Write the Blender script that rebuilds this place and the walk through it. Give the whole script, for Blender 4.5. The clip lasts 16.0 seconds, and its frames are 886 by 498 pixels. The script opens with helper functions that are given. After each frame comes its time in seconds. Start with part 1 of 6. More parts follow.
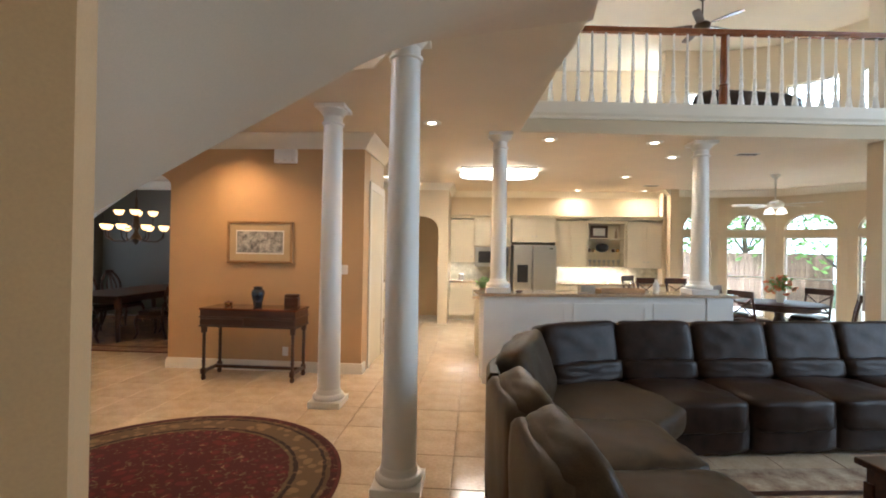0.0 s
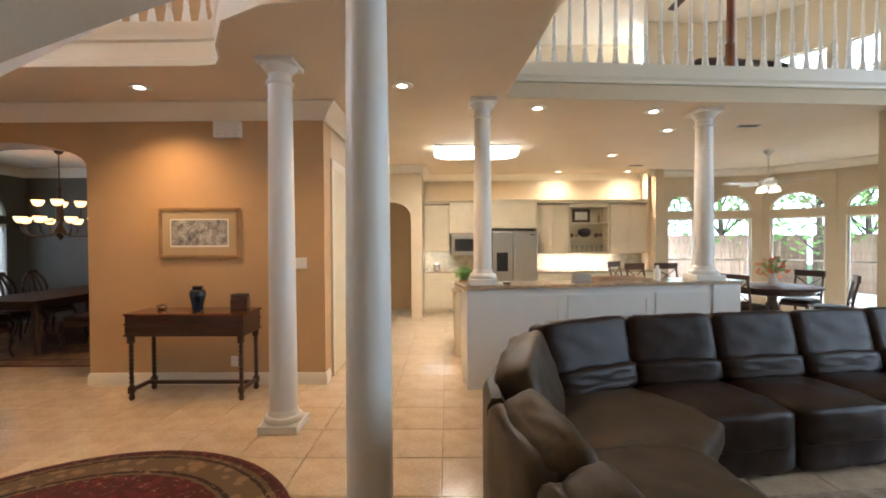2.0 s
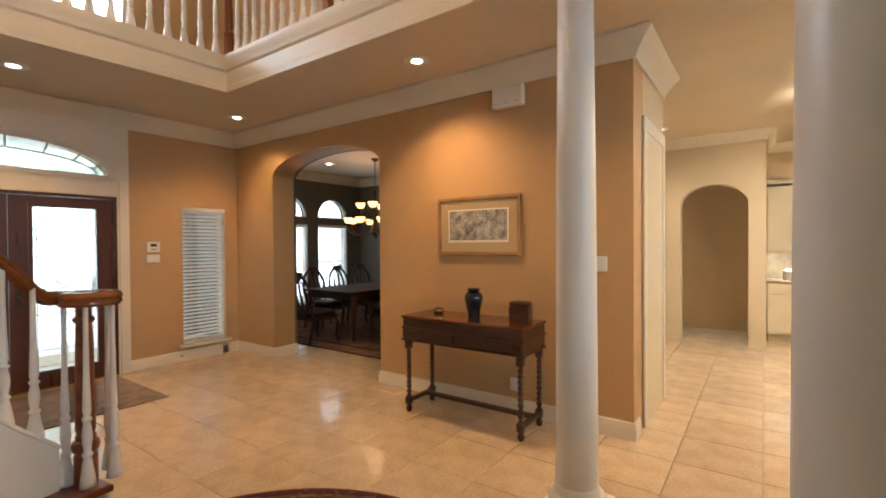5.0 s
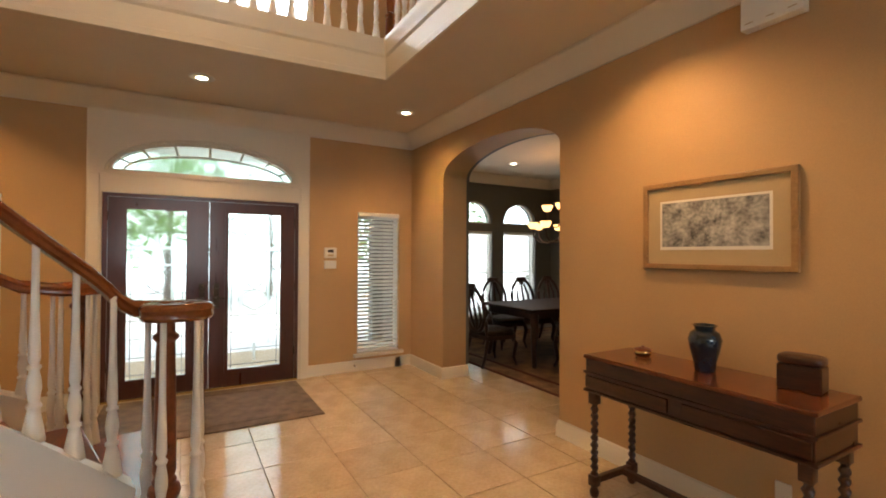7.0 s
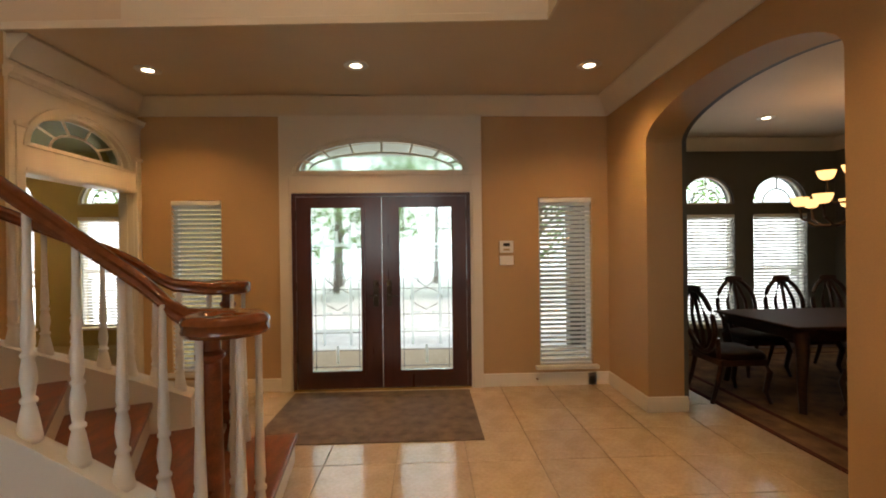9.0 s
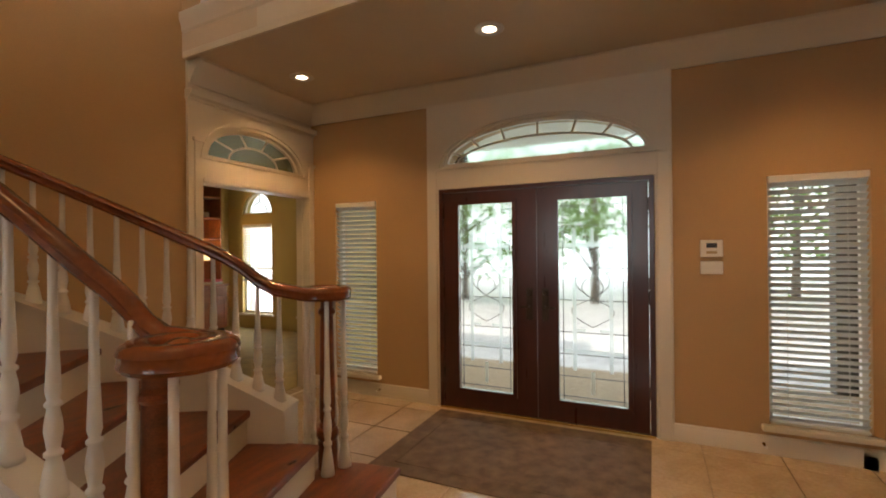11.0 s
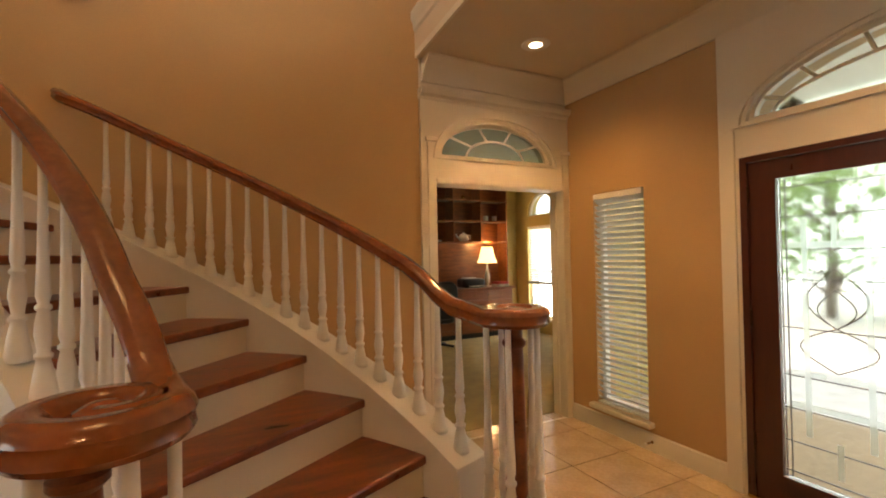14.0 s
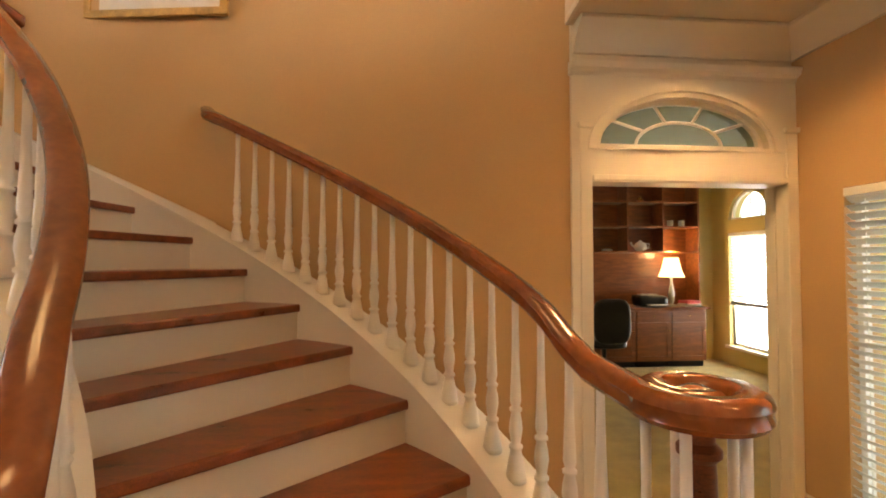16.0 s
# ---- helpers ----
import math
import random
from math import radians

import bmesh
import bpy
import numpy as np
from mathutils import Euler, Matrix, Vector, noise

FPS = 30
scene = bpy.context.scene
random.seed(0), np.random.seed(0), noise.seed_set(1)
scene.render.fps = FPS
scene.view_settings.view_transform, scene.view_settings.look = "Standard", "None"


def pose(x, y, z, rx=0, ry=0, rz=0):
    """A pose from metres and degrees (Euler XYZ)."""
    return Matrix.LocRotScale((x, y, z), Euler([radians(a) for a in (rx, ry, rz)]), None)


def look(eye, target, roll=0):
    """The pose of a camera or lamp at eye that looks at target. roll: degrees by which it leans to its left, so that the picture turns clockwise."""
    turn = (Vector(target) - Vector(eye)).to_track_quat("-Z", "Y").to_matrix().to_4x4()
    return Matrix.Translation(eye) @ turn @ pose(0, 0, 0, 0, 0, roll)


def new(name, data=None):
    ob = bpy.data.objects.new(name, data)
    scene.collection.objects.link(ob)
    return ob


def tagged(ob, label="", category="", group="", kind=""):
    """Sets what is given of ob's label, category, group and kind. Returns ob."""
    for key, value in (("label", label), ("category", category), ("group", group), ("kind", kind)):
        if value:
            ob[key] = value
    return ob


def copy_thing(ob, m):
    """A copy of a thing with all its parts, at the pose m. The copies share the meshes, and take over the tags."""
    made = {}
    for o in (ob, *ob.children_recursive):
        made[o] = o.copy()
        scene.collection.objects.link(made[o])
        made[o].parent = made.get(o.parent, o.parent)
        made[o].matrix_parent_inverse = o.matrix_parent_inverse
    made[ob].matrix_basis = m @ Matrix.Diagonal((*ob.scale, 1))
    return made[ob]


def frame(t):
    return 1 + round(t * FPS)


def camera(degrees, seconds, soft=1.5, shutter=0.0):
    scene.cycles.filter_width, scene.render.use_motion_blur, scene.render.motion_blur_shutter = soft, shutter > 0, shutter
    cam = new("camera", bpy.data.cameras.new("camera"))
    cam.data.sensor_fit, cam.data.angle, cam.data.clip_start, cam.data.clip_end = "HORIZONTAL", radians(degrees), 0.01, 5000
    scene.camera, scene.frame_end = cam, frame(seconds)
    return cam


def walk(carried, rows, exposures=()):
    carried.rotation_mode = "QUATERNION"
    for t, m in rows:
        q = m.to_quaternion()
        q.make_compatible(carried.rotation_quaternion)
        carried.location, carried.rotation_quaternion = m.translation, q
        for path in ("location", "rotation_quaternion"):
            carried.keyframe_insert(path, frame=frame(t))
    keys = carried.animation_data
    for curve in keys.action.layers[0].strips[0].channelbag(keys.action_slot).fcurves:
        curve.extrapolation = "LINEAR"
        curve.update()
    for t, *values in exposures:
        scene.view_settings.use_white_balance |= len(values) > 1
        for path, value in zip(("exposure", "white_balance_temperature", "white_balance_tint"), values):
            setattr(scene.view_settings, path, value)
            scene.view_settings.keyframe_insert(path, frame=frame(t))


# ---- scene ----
cam = camera(88.6, 16.0, soft=1.9)
PATH = [
    (0, (0.058, 0.376, 1.608), (-0.083, 2.371, 1.615), 1.0),
    (0.5, (0.041, 0.556, 1.609), (-0.006, 2.555, 1.562), 0.8),
    (1, (0.029, 0.718, 1.591), (0.032, 2.717, 1.517), -0.0),
    (1.5, (0.001, 0.933, 1.585), (0.033, 2.931, 1.5), -0.4),
    (2, (-0.041, 1.166, 1.578), (-0.056, 3.165, 1.541), -0.3),
    (2.5, (-0.081, 1.398, 1.567), (-0.225, 3.393, 1.586), -0.1),
    (3, (-0.134, 1.617, 1.555), (-0.476, 3.587, 1.616), 0.4),
    (3.5, (-0.226, 1.848, 1.546), (-0.773, 3.771, 1.589), 1.1),
    (4, (-0.328, 2.052, 1.53), (-1.109, 3.893, 1.537), 0.8),
    (6.5, (-1.055, 3.209, 1.492), (-2.647, 4.418, 1.501), -0.4),
    (7, (-1.225, 3.435, 1.486), (-2.957, 4.433, 1.509), 0.3),
    (7.5, (-1.38, 3.653, 1.497), (-3.218, 4.44, 1.529), 0.1),
    (8, (-1.546, 3.857, 1.499), (-3.464, 4.423, 1.527), -1.2),
    (8.5, (-1.717, 4.021, 1.498), (-3.692, 4.333, 1.518), -1.1),
    (9, (-1.926, 4.166, 1.492), (-3.924, 4.24, 1.487), -0.7),
    (11.5, (-3.0, 4.681, 1.499), (-4.696, 3.62, 1.526), -0.5),
    (12, (-3.196, 4.705, 1.494), (-4.74, 3.434, 1.535), -0.4),
    (12.5, (-3.369, 4.674, 1.489), (-4.752, 3.229, 1.521), -0.1),
    (13, (-3.526, 4.617, 1.487), (-4.756, 3.04, 1.511), 0.4),
    (13.5, (-3.68, 4.543, 1.497), (-4.748, 2.852, 1.518), -0.2),
    (14, (-3.826, 4.446, 1.513), (-4.723, 2.658, 1.542), -1.1),
    (14.5, (-3.955, 4.32, 1.53), (-4.68, 2.456, 1.563), -0.9),
    (15, (-4.056, 4.177, 1.553), (-4.607, 2.255, 1.591), -0.2),
    (15.5, (-4.146, 4.047, 1.566), (-4.512, 2.081, 1.617), 0.2),
    (16, (-4.243, 3.9, 1.588), (-4.419, 1.909, 1.647), 0.0),
]
EXPOSURES = [(0.0, -0.02, 5500, 12), (4.0, -0.1, 6000, 13), (7.0, -0.22, 6750, 13), (9.0, -0.72, 7150, 15), (12.5, -0.9, 7350, 17), (14.0, -0.3, 7950, 17), (16.0, 0.28, 7550, 14)]
walk(cam, [(t, look(eye, target, roll)) for t, eye, target, roll in PATH], EXPOSURES)

# ---------------------------------------------------------------- light
CEIL, UPPER, TOP = 3.08, 3.42, 6.3
world = bpy.data.worlds.new("sky")
scene.world = world
world.use_nodes = True
wn = world.node_tree.nodes
sky = wn.new("ShaderNodeTexSky")
sky.sky_type, sky.sun_disc = "NISHITA", False
sky.sun_elevation, sky.sun_rotation = radians(48), radians(200)
wn["Background"].inputs["Strength"].default_value = 0.15
world.node_tree.links.new(sky.outputs["Color"], wn["Background"].inputs["Color"])


def lamp(name, kind, energy, color, m, **more):
    data = bpy.data.lights.new(name, kind)
    data.energy, data.color = energy, color
    for key, value in more.items():
        if key == "size":
            data.size = value
        elif key == "size_y":
            data.shape, data.size_y = "RECTANGLE", value
        elif key == "radius":
            data.shadow_soft_size = value
        elif key == "cone":
            data.spot_size, data.spot_blend = radians(value), 0.85
        elif key == "angle":
            data.angle = radians(value)
    ob = new(name, data)
    ob.matrix_world = m
    return ob


lamp("sun", "SUN", 5.0, (1.0, 0.95, 0.86), look((0, 0, 0), (-0.25, 0.62, -0.74)), angle=1.0)
DAY = (0.86, 0.94, 1.0)
WARM = (1.0, 0.60, 0.26)
KITCHEN = (1.0, 0.80, 0.56)
# daylight through the window openings: x, y, z, heading, width, height, watts
for wx, wy, wz, hx, hy, hz, ww, wh, watts in (
        (-9.4, 3.70, 4.6, 1.1, 0, -1.3, 4.0, 2.4, 230),
        (-7.05, 3.70, 4.75, 1, 0, -0.2, 2.2, 1.6, 22),
        (-8.86, 8.6, 1.18, 1, 0, -0.1, 2.6, 1.6, 50),
        (-9.62, -2.43, 1.15, 1, 0, -0.05, 0.78, 1.75, 70), (-9.62, -0.98, 1.15, 1, 0, -0.05, 0.76, 1.75, 40),
        (6.0, 13.6, 4.9, -0.15, -1, -1.0, 4.5, 2.6, 1300),
        (9.9, 11.2, 4.9, -1, -0.5, -0.9, 4.0, 2.6, 1200),
        (9.3, 2.5, 2.8, -1, 0, -0.12, 4.2, 4.4, 200)):
    lamp("window_daylight", "AREA", watts, DAY, look((wx, wy, wz), (wx + hx, wy + hy, wz + hz)), size=ww, size_y=wh)

# recessed ceiling lights: x, y, ceiling height, watts
CANS = [(-5.98, 1.76, CEIL, 30), (-5.87, 3.58, CEIL, 30), (-5.85, 5.61, CEIL, 34), (-3.0, 5.56, CEIL, 42), (-0.46, 5.57, CEIL, 34),
        (1.0, 6.35, CEIL, 26), (2.39, 6.52, CEIL, 26), (3.0, 7.44, CEIL, 26), (2.9, 9.27, CEIL, 30), (2.43, 11.2, CEIL, 40),
        (3.95, 11.2, CEIL, 40), (-1.75, 9.42, CEIL, 26), (-7.47, 8.45, CEIL, 10)]
for cx, cy, cz, watts in CANS:
    lamp("can_bulb", "SPOT", watts * (2.9 if cy < 5.62 else 1.9), WARM if (cx < 0 and cy < 7) else KITCHEN, look((cx, cy, cz - 0.03), (cx, cy, 0)), radius=0.05, cone=172 if cy > 11 else 130)
lamp("kitchen_tube", "AREA", 95, (1.0, 0.82, 0.58), look((0.45, 8.58, CEIL - 0.16), (0.45, 8.58, 0)), size=1.25, size_y=0.5)
lamp("undercabinet_glow", "AREA", 34, (1.0, 0.94, 0.84), look((2.9, 11.25, 1.26), (2.9, 11.4, 0)), size=1.6, size_y=0.08)
lamp("undercabinet_glow", "AREA", 5, (1.0, 0.94, 0.84), look((-0.25, 11.25, 1.32), (-0.25, 11.4, 0)), size=0.6, size_y=0.08)
lamp("cabinet_top_glow", "AREA", 5, (1.0, 0.68, 0.32), look((2.0, 11.42, 2.50), (2.0, 11.5, 4.0)), size=4.6, size_y=0.1)
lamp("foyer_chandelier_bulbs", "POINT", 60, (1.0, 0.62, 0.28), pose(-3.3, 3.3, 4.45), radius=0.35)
lamp("upper_glow", "POINT", 60, (1.0, 0.8, 0.58), pose(2.5, 7.8, 6.0), radius=0.12)

# ---------------------------------------------------------------- materials
def nodes_of(name):
    m = bpy.data.materials.new(name)
    m.use_nodes = True
    return m, m.node_tree.nodes, m.node_tree.links, m.node_tree.nodes["Principled BSDF"]


def paint(name, color, rough=0.5, vary=0.08, scale=6.0, fine=90.0, bump=0.05, metal=0.0, stretch=(1, 1, 1), second=None, coat=0.0, random=0.0, gloss_vary=0.07, spec=0.5):
    """Two scales of noise over a base colour, with fine relief."""
    m, n, l, p = nodes_of(name)
    co = n.new("ShaderNodeTexCoord")
    mp = n.new("ShaderNodeMapping")
    mp.inputs["Scale"].default_value = stretch
    l.new(co.outputs["Object"], mp.inputs["Vector"])
    big, small = n.new("ShaderNodeTexNoise"), n.new("ShaderNodeTexNoise")
    big.inputs["Scale"].default_value, big.inputs["Detail"].default_value = scale, 5
    small.inputs["Scale"].default_value, small.inputs["Detail"].default_value = fine, 3
    for t in (big, small):
        l.new(mp.outputs["Vector"], t.inputs["Vector"])
    add = n.new("ShaderNodeMath")
    add.operation = "MULTIPLY_ADD"
    add.inputs[1].default_value, add.inputs[2].default_value = 0.35, 0.0
    l.new(small.outputs["Fac"], add.inputs[0])
    tot = n.new("ShaderNodeMath")
    tot.operation = "MULTIPLY_ADD"
    tot.inputs[1].default_value = 0.65
    l.new(big.outputs["Fac"], tot.inputs[0])
    l.new(add.outputs[0], tot.inputs[2])
    ramp = n.new("ShaderNodeValToRGB")
    lo = [max(0.0, c * (1 - 2.2 * vary)) for c in color] if second is None else second
    hi = [min(1.0, c * (1 + 1.2 * vary)) for c in color]
    ramp.color_ramp.elements[0].position, ramp.color_ramp.elements[1].position = 0.32, 0.68
    ramp.color_ramp.elements[0].color, ramp.color_ramp.elements[1].color = (*lo, 1), (*hi, 1)
    l.new(tot.outputs[0], ramp.inputs["Fac"])
    out = ramp.outputs["Color"]
    if random:
        info, hsv = n.new("ShaderNodeObjectInfo"), n.new("ShaderNodeHueSaturation")
        rng = n.new("ShaderNodeMapRange")
        rng.inputs["To Min"].default_value, rng.inputs["To Max"].default_value = 1 - random, 1 + random
        l.new(info.outputs["Random"], rng.inputs["Value"])
        l.new(rng.outputs[0], hsv.inputs["Value"])
        l.new(out, hsv.inputs["Color"])
        out = hsv.outputs["Color"]
    l.new(out, p.inputs["Base Color"])
    rr = n.new("ShaderNodeMapRange")
    rr.inputs["To Min"].default_value, rr.inputs["To Max"].default_value = max(0.02, rough - gloss_vary), min(1, rough + gloss_vary)
    l.new(big.outputs["Fac"], rr.inputs["Value"])
    l.new(rr.outputs[0], p.inputs["Roughness"])
    p.inputs["Metallic"].default_value = metal
    p.inputs["Specular IOR Level"].default_value = spec
    p.inputs["Coat Weight"].default_value = coat
    p.inputs["Coat Roughness"].default_value = 0.12
    if bump:
        b = n.new("ShaderNodeBump")
        b.inputs["Strength"].default_value, b.inputs["Distance"].default_value = bump, 0.01
        l.new(tot.outputs[0], b.inputs["Height"])
        l.new(b.outputs["Normal"], p.inputs["Normal"])
    return m


def glow(name, color, strength):
    m, n, l, p = nodes_of(name)
    p.inputs["Base Color"].default_value = (*color, 1)
    p.inputs["Emission Color"].default_value = (*color, 1)
    p.inputs["Emission Strength"].default_value = strength
    return m


def glass(name, color=(1, 1, 1), rough=0.0, bump=0.0):
    m, n, l, p = nodes_of(name)
    p.inputs["Base Color"].default_value = (*color, 1)
    p.inputs["Transmission Weight"].default_value = 1.0
    p.inputs["Roughness"].default_value = rough
    p.inputs["IOR"].default_value = 1.12
    if bump:
        t, b = n.new("ShaderNodeTexNoise"), n.new("ShaderNodeBump")
        t.inputs["Scale"].default_value = 30
        b.inputs["Strength"].default_value = bump
        l.new(t.outputs["Fac"], b.inputs["Height"])
        l.new(b.outputs["Normal"], p.inputs["Normal"])
    return m


WALL = paint("tan_wall_paint", (0.56, 0.36, 0.175), 0.62, 0.05, 1.2, 160, 0.04)
CREAM = paint("cream_wall_paint", (0.66, 0.55, 0.38), 0.62, 0.04, 1.2, 160, 0.04)
SLATE = paint("grey_green_wall_paint", (0.13, 0.13, 0.115), 0.62, 0.05, 1.2, 160, 0.04)
GOLDWALL = paint("ochre_wall_paint", (0.55, 0.43, 0.16), 0.62, 0.05, 1.2, 160, 0.04)
STAIRWALL = paint("soffit_paint", (0.64, 0.52, 0.38), 0.65, 0.04, 1.2, 160, 0.04)
CEILING = paint("ceiling_paint", (0.74, 0.64, 0.50), 0.7, 0.03, 1.5, 200, 0.05)
TRIM = paint("white_trim_paint", (0.80, 0.74, 0.62), 0.34, 0.012, 3, 120, 0.0, gloss_vary=0.015)
WHITE = paint("white_gloss_paint", (0.84, 0.82, 0.77), 0.30, 0.012, 4, 120, 0.0, gloss_vary=0.012)
TILE = paint("glazed_travertine_tile", (0.62, 0.50, 0.36), 0.14, 0.09, 5, 40, 0.015, second=(0.50, 0.38, 0.25), random=0.06)
GROUT = paint("grout", (0.47, 0.37, 0.26), 0.8, 0.1, 20, 90, 0.1)
MAHOGANY = paint("mahogany", (0.070, 0.016, 0.009), 0.3, 0.12, 3, 30, 0.01, stretch=(6, 6, 0.7), coat=0.3)
CHERRY = paint("cherry_stair_wood", (0.23, 0.060, 0.018), 0.30, 0.30, 3, 45, 0.02, stretch=(1.2, 5, 5), coat=0.15)
RAILWOOD = paint("polished_rail_wood", (0.235, 0.066, 0.018), 0.2, 0.18, 4, 40, 0.01, coat=0.35)
DARKWOOD = paint("dark_oak", (0.060, 0.020, 0.010), 0.3, 0.3, 5, 40, 0.04, stretch=(1, 7, 7), coat=0.2)
SATINWOOD = paint("satin_dark_wood", (0.055, 0.020, 0.011), 0.5, 0.3, 5, 40, 0.04, stretch=(1, 7, 7), spec=0.25)
TOPWOOD = paint("red_brown_table_top", (0.15, 0.042, 0.016), 0.2, 0.3, 5, 40, 0.02, stretch=(1, 9, 9), coat=0.4)
OFFICEWOOD = paint("cherry_cabinet_wood", (0.26, 0.085, 0.026), 0.35, 0.22, 4, 30, 0.03, stretch=(1, 6, 6), coat=0.2)
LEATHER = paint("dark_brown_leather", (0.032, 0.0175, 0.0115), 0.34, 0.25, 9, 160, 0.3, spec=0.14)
# lighter, warmer brown for the sofa's corner, return run and back panels
LEATHER2 = paint("lighter_brown_leather", (0.066, 0.041, 0.021), 0.40, 0.25, 9, 160, 0.3, spec=0.16)
CABINET = paint("ivory_cabinet_paint", (0.76, 0.68, 0.50), 0.35, 0.03, 3, 120, 0.02)
GRANITE = paint("tan_granite", (0.50, 0.38, 0.25), 0.14, 0.2, 30, 140, 0.02, second=(0.22, 0.15, 0.09))
SPLASH = paint("stone_backsplash", (0.44, 0.39, 0.26), 0.4, 0.2, 10, 60, 0.05)
STEEL = paint("brushed_steel", (0.52, 0.52, 0.50), 0.30, 0.015, 4, 200, 0.0, metal=1.0, gloss_vary=0.02)
BLACK = paint("black_plastic", (0.012, 0.012, 0.013), 0.35, 0.2, 8, 90, 0.02)
IRON = paint("bronze_iron", (0.07, 0.045, 0.028), 0.4, 0.2, 10, 90, 0.05, metal=0.7)
BRASS = paint("brass", (0.55, 0.38, 0.14), 0.25, 0.1, 10, 90, 0.02, metal=1.0)
GOLD = paint("gilded_frame", (0.52, 0.32, 0.11), 0.35, 0.2, 12, 90, 0.12, metal=0.5)
FRAMEWOOD = paint("light_oak_frame", (0.36, 0.21, 0.09), 0.4, 0.15, 6, 60, 0.05)
MAT = paint("picture_mat_board", (0.50, 0.38, 0.22), 0.8, 0.03, 6, 90, 0.03)
PAPER = paint("white_paper", (0.80, 0.78, 0.72), 0.7, 0.03, 6, 90, 0.02)
GREYART = paint("grey_print", (0.42, 0.42, 0.41), 0.7, 0.3, 13, 50, 0.0, second=(0.035, 0.04, 0.045))
STAIRART = paint("pale_print", (0.62, 0.62, 0.60), 0.7, 0.2, 5, 30, 0.0, second=(0.35, 0.38, 0.36))
BLUEGLAZE = paint("dark_blue_glaze", (0.010, 0.025, 0.045), 0.14, 0.4, 7, 40, 0.02, coat=0.6)
CERAMIC = paint("white_ceramic", (0.78, 0.76, 0.70), 0.2, 0.03, 8, 60, 0.01)
CARPET = paint("olive_carpet", (0.42, 0.33, 0.14), 0.95, 0.1, 6, 220, 0.6)
BLIND = paint("white_blind_slat", (0.80, 0.80, 0.76), 0.45, 0.03, 6, 90, 0.02)
CURTAIN = paint("gold_curtain", (0.50, 0.36, 0.10), 0.8, 0.12, 5, 90, 0.1)
LEAD = paint("lead_came", (0.30, 0.30, 0.30), 0.4, 0.1, 10, 90, 0.05, metal=0.8)
MATRUG = paint("grey_brown_doormat", (0.17, 0.115, 0.075), 0.95, 0.3, 9, 180, 0.5, second=(0.085, 0.055, 0.035))
DINRUG = paint("faded_dining_rug", (0.26, 0.15, 0.08), 0.95, 0.35, 5, 150, 0.4, second=(0.09, 0.045, 0.03))
RUGEDGE = paint("dark_red_rug_edge", (0.10, 0.018, 0.012), 0.95, 0.2, 9, 180, 0.4)
LIVRUG = paint("beige_patterned_rug", (0.50, 0.43, 0.31), 0.95, 0.12, 8, 150, 0.4, second=(0.14, 0.07, 0.045))
LAWN = paint("lawn", (0.075, 0.115, 0.035), 0.95, 0.3, 3, 60, 0.4)
PAVING = paint("pale_paving", (0.80, 0.81, 0.82), 0.85, 0.12, 4, 60, 0.1)
BARK = paint("bark", (0.19, 0.15, 0.12), 0.9, 0.3, 9, 60, 0.5, stretch=(4, 4, 0.8))
LEAF = paint("leaf_green", (0.17, 0.28, 0.11), 0.55, 0.3, 3, 30, 0.0, random=0.25)
leaf_nodes, leaf_links = LEAF.node_tree.nodes, LEAF.node_tree.links
leaf_out = leaf_nodes["Material Output"]
leaf_front = leaf_out.inputs["Surface"].links[0].from_socket
leaf_through, leaf_mix = leaf_nodes.new("ShaderNodeBsdfTranslucent"), leaf_nodes.new("ShaderNodeMixShader")
leaf_through.inputs["Color"].default_value = (0.34, 0.55, 0.16, 1)
leaf_mix.inputs["Fac"].default_value = 0.5
leaf_links.new(leaf_front, leaf_mix.inputs[1])
leaf_links.new(leaf_through.outputs["BSDF"], leaf_mix.inputs[2])
leaf_links.new(leaf_mix.outputs["Shader"], leaf_out.inputs["Surface"])
FENCE = paint("weathered_fence_board", (0.36, 0.26, 0.20), 0.85, 0.2, 4, 60, 0.2, random=0.12)
FLOWER = paint("orange_petal", (0.60, 0.24, 0.06), 0.6, 0.4, 30, 90, 0.0, second=(0.55, 0.10, 0.10))
PINK = paint("pink_paper", (0.55, 0.08, 0.10), 0.6, 0.2, 8, 60, 0.0)
BRICKOUT = paint("pale_render", (0.55, 0.48, 0.38), 0.8, 0.1, 4, 60, 0.1)
CLEAR = glass("window_glass")
BEVELGLASS = glass("bevelled_glass", (0.97, 0.99, 0.98), 0.14, 0.25)
BEVELBAR = glass("bevel_bar_glass", (0.82, 0.88, 0.87), 0.3)
FROST = glass("frosted_fanlight_glass", (0.82, 0.90, 0.87), 0.2)
TEALGLASS = glass("teal_fanlight_glass", (0.42, 0.54, 0.50), 0.18)
CANGLOW = glow("lit_bulb", (1.0, 0.86, 0.62), 14)
TUBEGLOW = glow("lit_diffuser", (1.0, 0.93, 0.78), 7)
SHADEGLOW = glow("lit_glass_shade", (1.0, 0.63, 0.26), 2.9)
FANGLOW = glow("lit_fan_shade", (1.0, 0.90, 0.74), 1.6)
LAMPGLOW = glow("lit_lamp_shade", (1.0, 0.76, 0.38), 3.0)
# emissive colour for the added boards that whiten the window views
SKYGLOW = glow("backdrop_glow", (0.78, 0.93, 1.0), 3.2)


